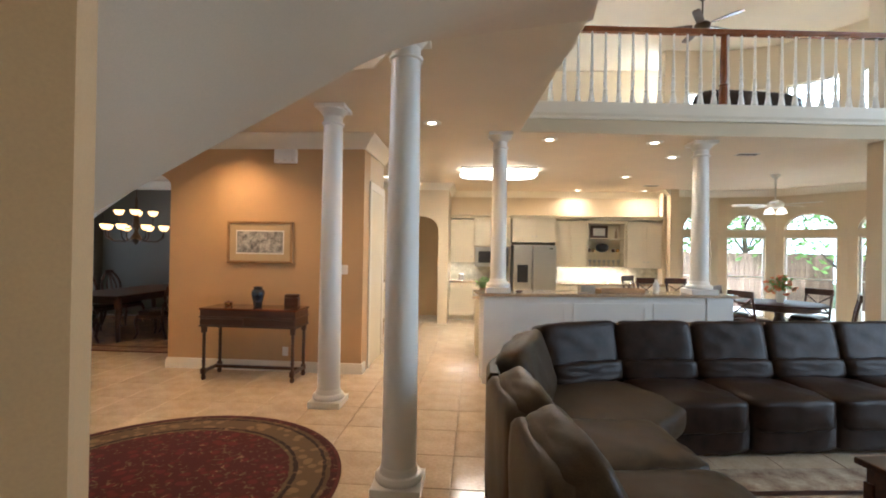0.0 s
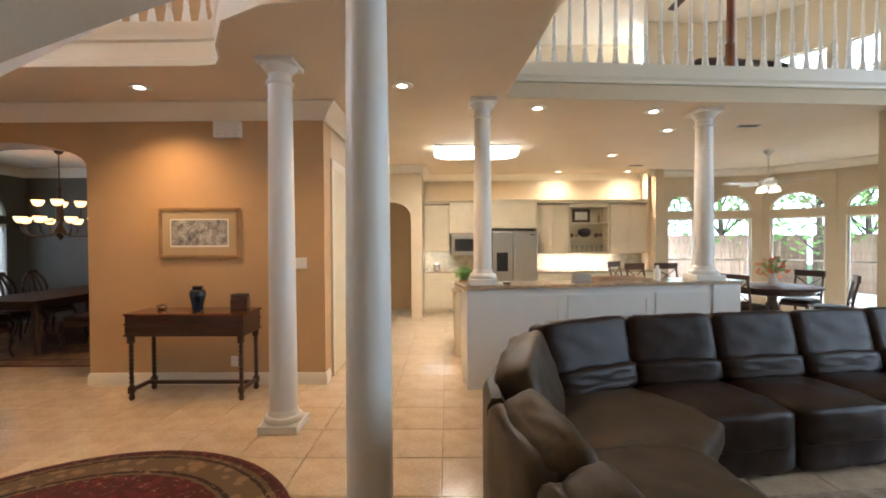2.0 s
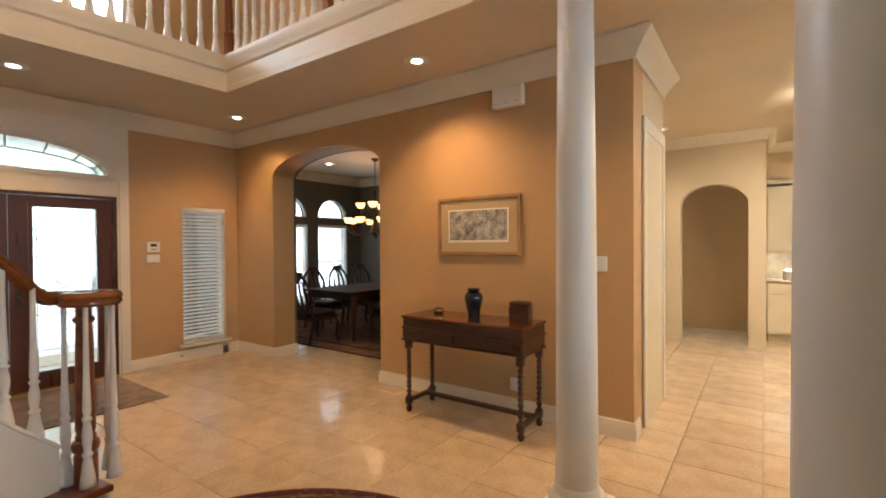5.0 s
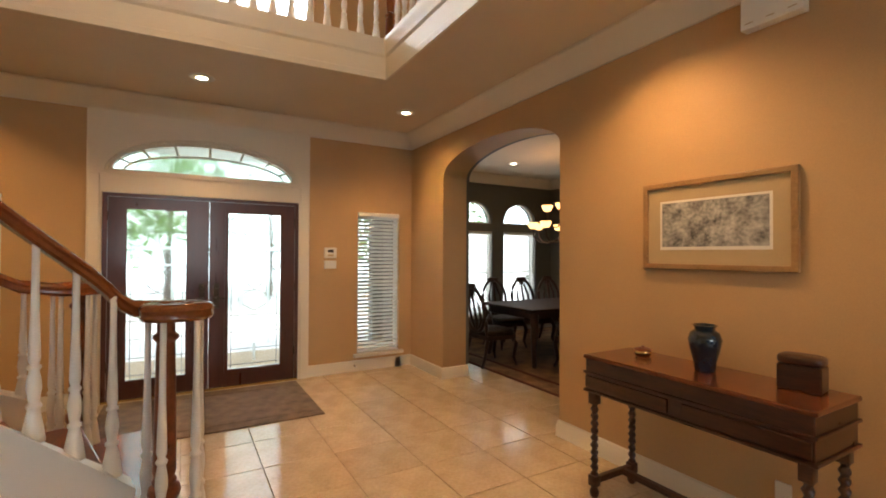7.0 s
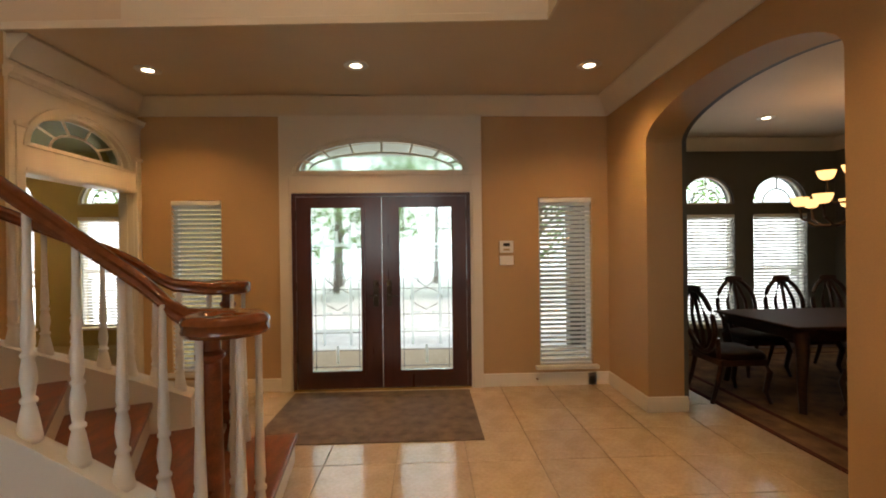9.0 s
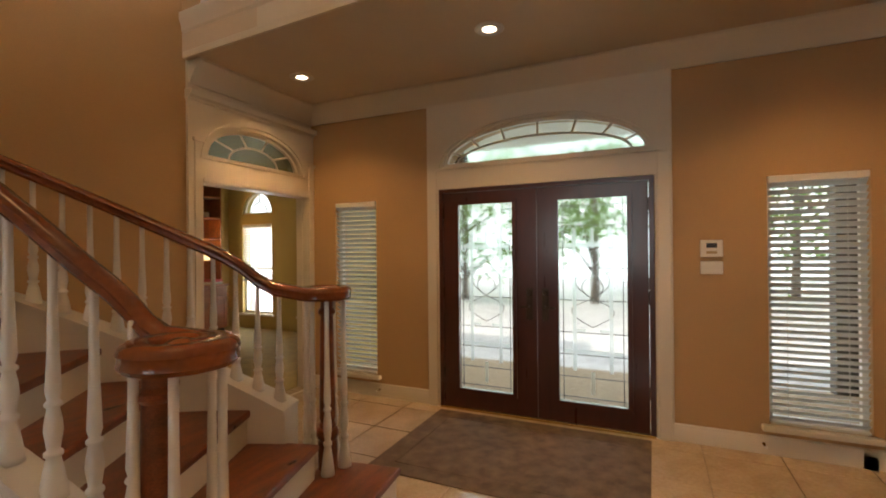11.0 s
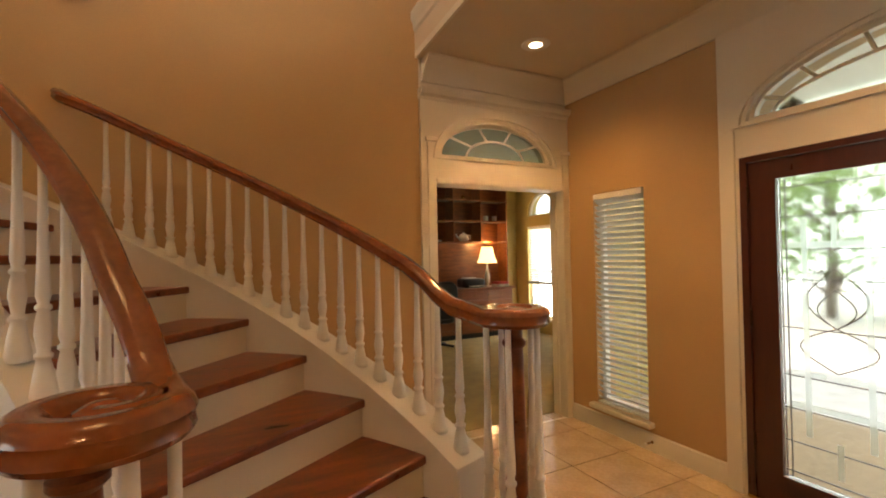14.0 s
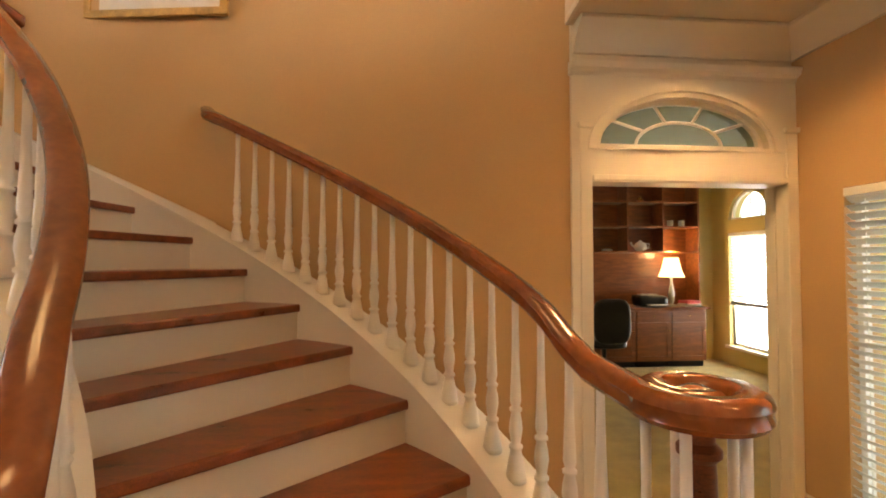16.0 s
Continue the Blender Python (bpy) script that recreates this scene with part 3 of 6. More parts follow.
# ---------------------------------------------------------------- front door
def front_door():
    door = thing("door_1", "closed mahogany double front door with leaded glass", "door", pose(WX, 0, 0), kind="structure")
    frame_bm = holed(rect(2.76, 0, 4.635, 2.08), [rect(2.80, 0.02, 4.595, 2.045)], 0.10, facing_x(-0.06))
    part("door_frame", frame_bm, MAHOGANY, door)
    part("threshold", box(-0.06, 2.76, 0.0, 0.05, 4.635, 0.022, 0.004), BRASS, door)
    for y0, y1, g0, g1, knob in ((2.803, 3.695, 2.955, 3.485, 3.63), (3.70, 4.592, 3.88, 4.44, 3.77)):
        leaf_bm = holed(rect(y0, 0.024, y1, 2.042), [rect(g0, 0.20, g1, 1.93)], 0.05, facing_x(-0.025))
        leaf = part("door_leaf", leaf_bm, MAHOGANY, door)
        part("glass_moulding", holed(rect(g0 - 0.03, 0.17, g1 + 0.03, 1.96), [rect(g0 + 0.006, 0.206, g1 - 0.006, 1.924)], 0.02, facing_x(0.025)), MAHOGANY, leaf)
        pane = part("glass_pane", box(-0.004, g0 + 0.001, 0.201, 0.004, g1 - 0.001, 1.929), BEVELGLASS, leaf, "bevelled clear glass")
        pane.visible_shadow = False
        w = g1 - g0
        bars = bmesh.new()
        for f in (0.07, 0.93):
            box(0.004, g0 + w * f - 0.003, 0.21, 0.010, g0 + w * f + 0.003, 1.92, bm=bars)
        for f in (0.02, 0.12, 0.23, 0.34, 0.50, 0.66, 0.76, 0.87, 0.97):
            z = 0.21 + 1.71 * f
            box(0.004, g0 + 0.006, z - 0.003, 0.010, g1 - 0.006, z + 0.003, bm=bars)
        for u0, u1, f0, f1 in ((0.21, 0.265, 0.15, 0.86), (0.735, 0.79, 0.15, 0.86), (0.475, 0.525, 0.04, 0.15), (0.475, 0.525, 0.76, 0.86),
                               (0.08, 0.21, 0.235, 0.255), (0.265, 0.735, 0.235, 0.255), (0.79, 0.92, 0.235, 0.255), (0.08, 0.21, 0.765, 0.785), (0.265, 0.475, 0.765, 0.785),
                               (0.525, 0.735, 0.765, 0.785), (0.79, 0.92, 0.765, 0.785), (0.265, 0.40, 0.665, 0.68), (0.60, 0.735, 0.665, 0.68), (0.265, 0.40, 0.345, 0.36), (0.60, 0.735, 0.345, 0.36)):
            bevel = part("bevel_bar", box(0.0045, g0 + w * u0, 0.21 + 1.71 * f0, 0.012, g0 + w * u1, 0.21 + 1.71 * f1, 0.003), BEVELBAR, leaf)
            bevel.visible_shadow = False
        c = (g0 + g1) / 2
        for s in (-1, 1):
            for k, (a, h) in enumerate(((0.16, 0.20), (0.10, 0.13), (0.20, -0.15))):
                pts = [(0.008, c + s * a * math.sin(math.pi * i / 12) * (1 - 0.3 * i / 12), 1.08 + h * i / 12 * 1.6) for i in range(13)]
                tube(pts, 0.0035, 6, bars)
        part("lead_came", bars, LEAD, leaf, "dark lead cames between the bevelled panes")
        handle = box(0.025, knob - 0.028, 0.88, 0.034, knob + 0.028, 1.16, 0.004)
        tube([(0.03, knob, 1.0), (0.075, knob, 1.0), (0.078, knob + (0.1 if knob < 3.7 else -0.1) * -0.9, 0.995)], 0.009, 8, handle)
        lathe([(0.02, 0), (0.024, 0.006), (0.016, 0.02)], 14, handle, Matrix.Translation((0.034, knob, 1.12)) @ pose(0, 0, 0, 0, 90, 0))
        part("door_handle", handle, IRON, leaf, "dark bronze lever handle")
    for z in (0.3, 1.05, 1.8):
        for y in (2.80, 4.595):
            part("hinge", lathe([(0.009, 0), (0.009, 0.1)], 10, None, pose(0.03, y, z)), IRON, door)
    return door


front_door()


def fanlight(name, u0, u1, base, rise, m, ribs, label, mat, flat=False):
    """A glazed elliptical light with radiating bars."""
    body = thing(name, label, "window", m, kind="structure")
    c, r = (u0 + u1) / 2, (u1 - u0) / 2
    outer = lunette(u0 - 0.012, u1 + 0.012, base - 0.012, rise + 0.024, 24)
    inner = lunette(u0 + 0.03, u1 - 0.03, base + 0.028, rise - 0.055, 24)
    part("window_frame", holed(outer, [inner], 0.05), TRIM, body)
    pane = part("glass_pane", holed(lunette(u0 + 0.01, u1 - 0.01, base + 0.01, rise - 0.02, 24), [], 0.006, Matrix.Translation((0, 0, 0.015))), mat, body)
    pane.visible_shadow = False
    k = 0.52
    arc = [(c + r * k * math.cos(math.pi * i / 16), base + 0.02 + rise * (k - 0.02) * math.sin(math.pi * i / 16), 0.03) for i in range(17)]
    hub = bmesh.new()
    if flat:
        arc = [(c + r * 0.86 * math.cos(math.pi * i / 20), base + 0.02 + rise * 0.55 * math.sin(math.pi * i / 20), 0.03) for i in range(21)]
    tube(arc, 0.011, 6, hub)
    part("glazing_bar", hub, TRIM, body)
    for i in range(1, ribs):
        a = math.pi * i / ribs
        inner_r = (0.86, 0.55) if flat else (k, k)
        bar = tube([(c + r * inner_r[0] * math.cos(a), base + 0.02 + rise * inner_r[1] * math.sin(a), 0.03), (c + r * 0.985 * math.cos(a), base + rise * 0.97 * math.sin(a), 0.03)], 0.011, 6)
        part("glazing_bar", bar, TRIM, body)
    return body


# white surround of the front door, with its arched head light
sur = holed(rect(2.63, 0, 4.765, 2.90), [rect(2.755, -0.01 + 0.011, 4.64, 2.085), lunette(2.80, 4.60, 2.30, 0.36)], 0.03, facing_x(WX + 0.002))
surround = structure("door_surround", sur, TRIM, "white panelled surround of the front door", "trim")
part("casing_moulding", holed(lunette(2.72, 4.68, 2.27, 0.46, 26), [lunette(2.77, 4.63, 2.285, 0.40, 26)], 0.022, facing_x(WX + 0.03)), TRIM, surround)
for y in (2.645, 4.66):
    part("pilaster", box(WX + 0.03, y, 0, WX + 0.048, y + 0.09, 2.26, 0.005), TRIM, surround)
fanlight("window_1", 2.80, 4.60, 2.30, 0.36, facing_x(WX - 0.06), 8, "arched head light over the front door with white bars", FROST, True)


# ---------------------------------------------------------------- windows with blinds
def blind_window(name, u0, v0, u1, v1, m, label, slats=True, open_to=None, pane=CLEAR, tilt=38, sill=True, pitch=0.048):
    """Frame, glass and a slatted blind; local u, v and w towards the room."""
    win = thing(name, label, "window", m, kind="structure")
    part("window_frame", holed(rect(u0, v0, u1, v1), [rect(u0 + 0.035, v0 + 0.035, u1 - 0.035, v1 - 0.035)], 0.05, Matrix.Translation((0, 0, -0.12))), WHITE, win)
    g = part("glass_pane", box(u0 + 0.03, v0 + 0.03, -0.10, u1 - 0.03, v1 - 0.03, -0.094), pane, win)
    g.visible_shadow = False
    part("glazing_bar", box(u0 + 0.03, (v0 + v1) / 2 - 0.016, -0.12, u1 - 0.03, (v0 + v1) / 2 + 0.016, -0.08), WHITE, win)
    if sill:
        part("window_sill", box(u0 - 0.05, v0 - 0.045, -0.02, u1 + 0.05, v0 - 0.004, 0.06, 0.008), TRIM, win)
    if slats:
        part("head_rail", box(u0 + 0.006, v1 - 0.055, -0.055, u1 - 0.006, v1 - 0.004, 0.012, 0.006), BLIND, win)
        low = v0 + 0.02 if open_to is None else open_to
        one = box(u0 + 0.01, -0.0015, -0.025, u1 - 0.01, 0.0015, 0.025)
        first = None
        z = v1 - 0.075
        while z > low:
            if first is None:
                first = part("slat", one, BLIND, win)
                ob = first
            else:
                ob = new("slat", first.data)
                ob.parent = win
            ob.matrix_basis = Matrix.Translation((0, z, -0.02)) @ pose(0, 0, 0, tilt, 0, 0)
            z -= pitch
        for f in (0.2, 0.8):
            part("ladder_cord", box(u0 + (u1 - u0) * f - 0.002, low, -0.022, u0 + (u1 - u0) * f + 0.002, v1 - 0.05, -0.018), BLIND, win)
        part("bottom_rail", box(u0 + 0.01, low - 0.02, -0.045, u1 - 0.01, low, 0.005, 0.004), BLIND, win)
    return win


blind_window("window_2", 1.50, 0.22, 2.02, 2.02, facing_x(WX), "narrow entrance window with white slatted blind", tilt=-40)
blind_window("window_3", 5.38, 0.22, 5.96, 2.02, facing_x(WX), "narrow entrance window with white slatted blind", tilt=-40)
for a, b in dw:
    blind_window("window_4", a, 0.28, b, 1.95, facing_x(DX), "dining room window with a closed white blind", tilt=-42)
    fanlight("window_5", a, b, 2.10, 0.43, facing_x(DX - 0.1), 2, "half-round light over the dining room window", CLEAR)
for (a, b), low in zip(STUDYW, (0.95, 0.40)):
    blind_window("window_6", a, 0.30, b, 2.05, facing_x(-9.35), "study window with a white slatted blind", tilt=-50, open_to=low)
    fanlight("window_7", a, b, 2.25, 0.42, facing_x(-9.45), 2, "half-round light over the study window", CLEAR)
blind_window("window_8", 2.6, 3.95, 4.8, 5.55, facing_x(WX), "upper foyer window with white frame", slats=False)
for i, ((ax, ay), (bx, by)) in enumerate(zip(BAY, BAY[1:])):
    a, b = BAYW[i]
    m = along(ax, ay, bx, by) @ Matrix(((1, 0, 0, 0), (0, 1, 0, 0), (0, 0, -1, 0), (0, 0, 0, 1)))
    blind_window("window_9", a, 0.24, b, 2.03, m, "tall white-framed bay window", slats=False)
    fanlight("window_10", a, b, 2.18, 0.36, m @ Matrix.Translation((0, 0, -0.12)), 2, "half-round light over the bay window", CLEAR)
    blind_window("window_11", a, 4.25, b, 5.35, m, "white-framed upper bay window", slats=False)

# study doorway: casing, entablature and fanlight
sur = holed(rect(WX, 0.004, -5.28, 2.755), [rect(-6.70, -0.0 + 0.005, -5.41, 2.09), lunette(-6.59, -5.46, 2.315, 0.32)], 0.025, facing_y(OY + 0.002))
casing = structure("study_door_surround", sur, TRIM, "white casing with an arched head round the study opening", "trim")
part("entablature", sweep([(-5.27, OY, 2.755), (WX, OY, 2.755)], [(0, 0), (0.035, 0), (0.04, 0.02), (0.07, 0.035), (0.085, 0.07), (0.085, 0.08), (0, 0.08)]), TRIM, casing)
part("arch_moulding", holed(lunette(-6.67, -5.38, 2.29, 0.42, 26), [lunette(-6.62, -5.43, 2.30, 0.365, 26)], 0.022, facing_y(OY + 0.027)), TRIM, casing)
for x in (WX + 0.005, -5.405):
    part("pilaster", box(x, OY + 0.026, 0, x + 0.075, OY + 0.04, 2.42, 0.004), TRIM, casing)
    part("pilaster_cap", box(x - 0.01, OY + 0.026, 2.42, x + 0.09, OY + 0.055, 2.455, 0.006), TRIM, casing)
part("transom", box(-6.70, OY + 0.027, 2.095, -5.41, OY + 0.045, 2.13, 0.004), TRIM, casing)
fanlight("window_12", -6.59, -5.46, 2.315, 0.32, facing_y(OY - 0.08), 5, "teal-tinted fanlight with white bars over the study opening", TEALGLASS)
part("door_stop", box(-6.705, OY - 0.10, 0.02, -6.69, OY - 0.06, 2.08, 0.003), TRIM, casing, "painted door stop")


# ---------------------------------------------------------------- recessed lights
def can_light(x, y, z):
    c = thing("recessed_light", "lit round recessed ceiling light with white ring", "ceiling light", pose(x, y, z), "recessed lights")
    part("ring", lathe([(0.075, -0.001), (0.105, -0.001), (0.108, -0.006), (0.10, -0.012), (0.08, -0.01)], 24), WHITE, c, smooth=30)
    part("bulb", lathe([(0.001, -0.004), (0.078, -0.004), (0.074, -0.009), (0.001, -0.012)], 24), CANGLOW, c)
    return c


for cx, cy, cz, watts in CANS:
    can_light(cx, cy, cz)
for cx, cy in ((1.6, 7.6), (3.9, 7.6)):
    can_light(cx, cy, TOP)


# ---------------------------------------------------------------- columns
def column(x, y, z0, z1, r0, r1, name="column", base=0.165):
    c = thing(name, "white painted round column with moulded base and capital", "column", pose(x, y, z0), "columns")
    h = z1 - z0
    part("plinth", box(-base, -base, 0, base, base, 0.065, 0.006), WHITE, c)
    part("base_moulding", lathe([(base * 0.9, 0.065), (base * 0.97, 0.08), (base * 0.97, 0.10), (base * 0.9, 0.118), (base * 0.78, 0.122), (base * 0.74, 0.14), (r0 + 0.008, 0.155), (r0, 0.17)], 40), WHITE, c, smooth=40)
    shaft = []
    for i in range(13):
        f = i / 12
        shaft.append((r0 + (r1 - r0) * (f ** 1.6), 0.17 + f * (h - 0.17 - 0.20)))
    part("shaft", lathe(shaft, 40), WHITE, c, smooth=40)
    t = h - 0.20
    part("capital", lathe([(r1, t), (r1 + 0.018, t + 0.006), (r1 + 0.018, t + 0.022), (r1, t + 0.03), (r1, t + 0.09), (r1 + 0.012, t + 0.10), (r1 + 0.02, t + 0.115), (r1 + 0.045, t + 0.145), (r1 + 0.05, t + 0.155)], 40), WHITE, c, smooth=40)
    part("abacus", box(-r1 - 0.06, -r1 - 0.06, t + 0.155, r1 + 0.06, r1 + 0.06, h - 0.002, 0.006), WHITE, c)
    return c


column(-0.43, 3.42, 0.0, CEIL, 0.116, 0.098)
column(-1.43, 4.99, 0.0, CEIL, 0.114, 0.096)
column(0.35, 6.08, 1.102, CEIL, 0.098, 0.085, base=0.15)
column(2.98, 6.52, 1.102, CEIL, 0.110, 0.092, base=0.165)


# ---------------------------------------------------------------- staircase
def zline(a):
    return RISER * (a - FIRST) / STEP


def on(r, a, z=0.0):
    return (CX + r * math.cos(radians(a)), CY + r * math.sin(radians(a)), z)


BALUSTER = [(0.034, 0.0), (0.032, 0.03), (0.026, 0.09), (0.020, 0.14), (0.016, 0.165), (0.022, 0.172), (0.022, 0.186), (0.015, 0.195), (0.017, 0.22), (0.022, 0.27), (0.020, 0.31), (0.014, 0.36), (0.020, 0.368), (0.020, 0.38),
            (0.013, 0.39), (0.018, 0.42), (0.017, 0.47), (0.013, 0.62), (0.011, 0.80), (0.011, 1.0)]


def baluster_mesh(h):
    bm = lathe([(r * 1.15, z * h) for r, z in BALUSTER], 12)
    bmesh.ops.recalc_face_normals(bm, faces=bm.faces)
    me = bpy.data.meshes.new("baluster")
    bm.to_mesh(me)
    bm.free()
    me.materials.append(WHITE)
    me.shade_smooth()
    return me


RAIL = [(-0.030, -0.030), (0.030, -0.030), (0.040, -0.016), (0.036, 0.004), (0.042, 0.018), (0.036, 0.034), (0.018, 0.046), (-0.018, 0.046), (-0.036, 0.034), (-0.042, 0.018), (-0.036, 0.004), (-0.040, -0.016)]


def staircase():
    st = thing("staircase", "curved staircase with cherry treads, white risers and turned white balusters", "staircase")
    inner, outer = 1.50, 2.69
    last = 18
    for k in range(1, last):
        a0, a1 = FIRST + 1.6 + STEP * k, FIRST + 1.6 + STEP * (k + 1)
        z = RISER * k + 0.03
        bm = bmesh.new()
        n = 5
        nose_in, nose_out = math.degrees(0.032 / inner), math.degrees(0.032 / outer)
        rim = []
        lo, hi = inner - 0.0, outer
        if k == 1:
            lo, hi = inner - 0.26, outer + 0.22
        for i in range(n + 1):
            rim.append(on(hi, a0 - nose_out + (a1 + 0.6 - a0 + nose_out) * i / n))
        for i in range(n, -1, -1):
            rim.append(on(lo, a0 - nose_in + (a1 + 0.6 - a0 + nose_in) * i / n))
        vs = [bm.verts.new((x, y, z - 0.042)) for x, y, _ in rim]
        f = bm.faces.new(vs)
        got = bmesh.ops.extrude_face_region(bm, geom=[f])
        bmesh.ops.translate(bm, verts=[g for g in got["geom"] if isinstance(g, bmesh.types.BMVert)], vec=(0, 0, 0.042))
        bmesh.ops.bevel(bm, geom=[e for e in bm.edges if abs(e.verts[0].co.z - e.verts[1].co.z) < 1e-5], offset=0.010, segments=2, affect="EDGES", profile=0.5)
        part("tread", bm, CHERRY, st)
        rb = sweep([on(lo + 0.02, a0 + 0.1, z - RISER), on(hi - 0.02, a0 + 0.1, z - RISER)], [(0, 0), (0.018, 0), (0.018, RISER - 0.04), (0, RISER - 0.04)])
        part("riser", rb, TRIM, st)
    rb = sweep([on(inner, FIRST + STEP * last, RISER * 17), on(outer, FIRST + STEP * last, RISER * 17)], [(0, 0), (0.018, 0), (0.018, RISER), (0, RISER)])
    part("riser", rb, TRIM, st)
    # closed stringers with a capped top; their faces run down to the floor on the lower part
    for r0, r1, start, end, nm in ((1.42, 1.535, 193, 325, "inner_stringer"), (2.665, 2.84, 199, 319, "outer_stringer")):
        bm = bmesh.new()
        cap = bmesh.new()
        prev = None
        a = start
        while a <= end + 0.01:
            top = zline(a) + 0.085
            if nm == "inner_stringer":
                low = 0.0 if a < 262 else max(0.0, zline(a) - 0.92)
            else:
                low = 0.0 if a < 256 else zline(a) - 0.30
            ring = [bm.verts.new(on(r0, a, low)), bm.verts.new(on(r1, a, low)), bm.verts.new(on(r1, a, top)), bm.verts.new(on(r0, a, top))]
            ring2 = [cap.verts.new(on(r0 - 0.015, a, top)), cap.verts.new(on(r1 + 0.015, a, top)), cap.verts.new(on(r1 + 0.015, a, top + 0.022)), cap.verts.new(on(r0 - 0.015, a, top + 0.022))]
            for mesh, rg, pv in ((bm, ring, prev and prev[0]), (cap, ring2, prev and prev[1])):
                if pv:
                    for j in range(4):
                        mesh.faces.new((pv[j], pv[(j + 1) % 4], rg[(j + 1) % 4], rg[j]))
                else:
                    mesh.faces.new(rg[::-1])
            prev = (ring, ring2)
            a += 3.0
        bm.faces.new(prev[0]), cap.faces.new(prev[1])
        s = part(nm, bm, WHITE, st, smooth=30)
        part("stringer_cap", cap, WHITE, s, smooth=30)
    # sloped soffit under the upper flight
    sof = bmesh.new()
    prev = None
    for i in range(25):
        a = 262 + 92 * i / 24
        ez = min(zline(a) - 0.98, CEIL - 0.012)
        turn_up = min(1.0, max(0.0, (a - 276) / 34))
        oz = ez + (CEIL - 0.008 - ez) * turn_up
        rim = 2.90 + 0.12 * turn_up
        top = max(ez + 0.03, min(zline(a) - 0.05, UPPER - 0.02))
        cur = [sof.verts.new(on(1.70, a, ez)), sof.verts.new(on(rim, a, oz)), sof.verts.new(on(rim, a, oz + 0.03)), sof.verts.new(on(1.70, a, top))]
        if prev:
            for j in range(4):
                sof.faces.new((prev[j], prev[(j + 1) % 4], cur[(j + 1) % 4], cur[j]))
        else:
            sof.faces.new(cur[::-1])
        prev = cur
    sof.faces.new(prev)
    part("soffit", sof, STAIRWALL, st, "plain plastered soffit under the upper flight", smooth=25)
    # handrails with volutes
    for r, lift, start, end, centre, turn, nm in ((1.48, 0.885, 190.5, 320, (-3.64, 3.42), -1, "inner_handrail"), (2.745, 0.79, 198.5, 252, (-4.955, 2.84), 1, "outer_handrail")):
        path = []
        zv = 1.245 if turn > 0 else 1.215
        a0, coil = (radians(-18), 0.12) if turn > 0 else (radians(203), 0.112)
        spiral = []
        for i in range(40):
            f = i / 39
            rr = coil if f < 0.55 else coil + (0.05 - coil) * ((f - 0.55) / 0.45) ** 1.2
            aa = a0 + turn * f * radians(480)
            spiral.append((centre[0] + rr * math.cos(aa), centre[1] + rr * math.sin(aa), zv))
        path = spiral[::-1]
        a = start + 2.5
        while a <= end + 0.01:
            z = zline(a) + lift
            ease = min(1.0, (a - start) / 7)
            swing = 0.05 * max(0.0, (start + 12 - a) / 12) if turn < 0 else 0.0
            path.append(on(r + swing, a, zv + (z - zv) * ease if a - start < 7 else z))
            a += 2.0
        if turn > 0:
            path += [on(2.80, 254, zline(254) + lift), on(2.90, 255.8, zline(255.6) + lift + 0.02)]
        rail = part(nm, sweep(path, RAIL), RAILWOOD, st, smooth=40)
        part("volute_cap", lathe([(0.001, -0.03), (0.042, -0.03), (0.052, 0.0), (0.046, 0.032), (0.02, 0.044), (0.001, 0.046)], 28, None, pose(centre[0], centre[1], zv)), RAILWOOD, rail, smooth=40)
    # wall rail higher up the flight
    wr = [on(2.80, a, zline(a) + 0.86) for a in range(281, 312, 3)]
    part("wall_handrail", sweep([on(2.89, 279.5, zline(279.5) + 0.84)] + wr, RAIL), RAILWOOD, st, smooth=40)
    # newels
    for (nx, ny), top in (((-3.595, 3.38), 1.19), ((-4.945, 2.865), 1.22)):
        h = top - 0.22
        prof = [(0.055, 0), (0.055, 0.16), (0.048, 0.17), (0.06, 0.185), (0.066, 0.21), (0.06, 0.235), (0.045, 0.245), (0.05, 0.26), (0.04, 0.275), (0.047, 0.30), (0.038, h - 0.13), (0.036, h - 0.10), (0.05, h - 0.085), (0.05, h - 0.07), (0.036, h - 0.055), (0.036, h)]
        part("newel_post", lathe(prof, 20, None, pose(nx, ny, 0.22)), CHERRY, st, "dark cherry newel post", smooth=30)
    me, tall = baluster_mesh(0.80), baluster_mesh(1.0)
    spots = [(2.755, 200.5 + 2.68 * i, 0.105, me, 0.98) for i in range(19)] + [(1.478, 196 + 5.0 * i, 0.105, me, 1.0) for i in range(25)]
    for r, a, lift, mesh, s in spots:
        ob = new("baluster", mesh)
        ob.parent = st
        x, y, z = on(r, a, zline(a) + lift)
        ob.matrix_basis = Matrix.Translation((x, y, z - 0.01)) @ Matrix.Diagonal((1, 1, (0.775 if r < 2 else 0.68) / 0.80, 1))
    for centre, zt in (((-3.64, 3.42), 1.19), ((-4.955, 2.84), 1.22)):
        for j in range(5):
            aa = radians(-55 + 72 * j) + 0.5
            ob = new("baluster", tall)
            ob.parent = st
            ob.matrix_basis = Matrix.Translation((centre[0] + 0.112 * math.cos(aa), centre[1] + 0.112 * math.sin(aa), 0.219)) @ Matrix.Diagonal((1, 1, zt - 0.22, 1))
    return st


staircase()
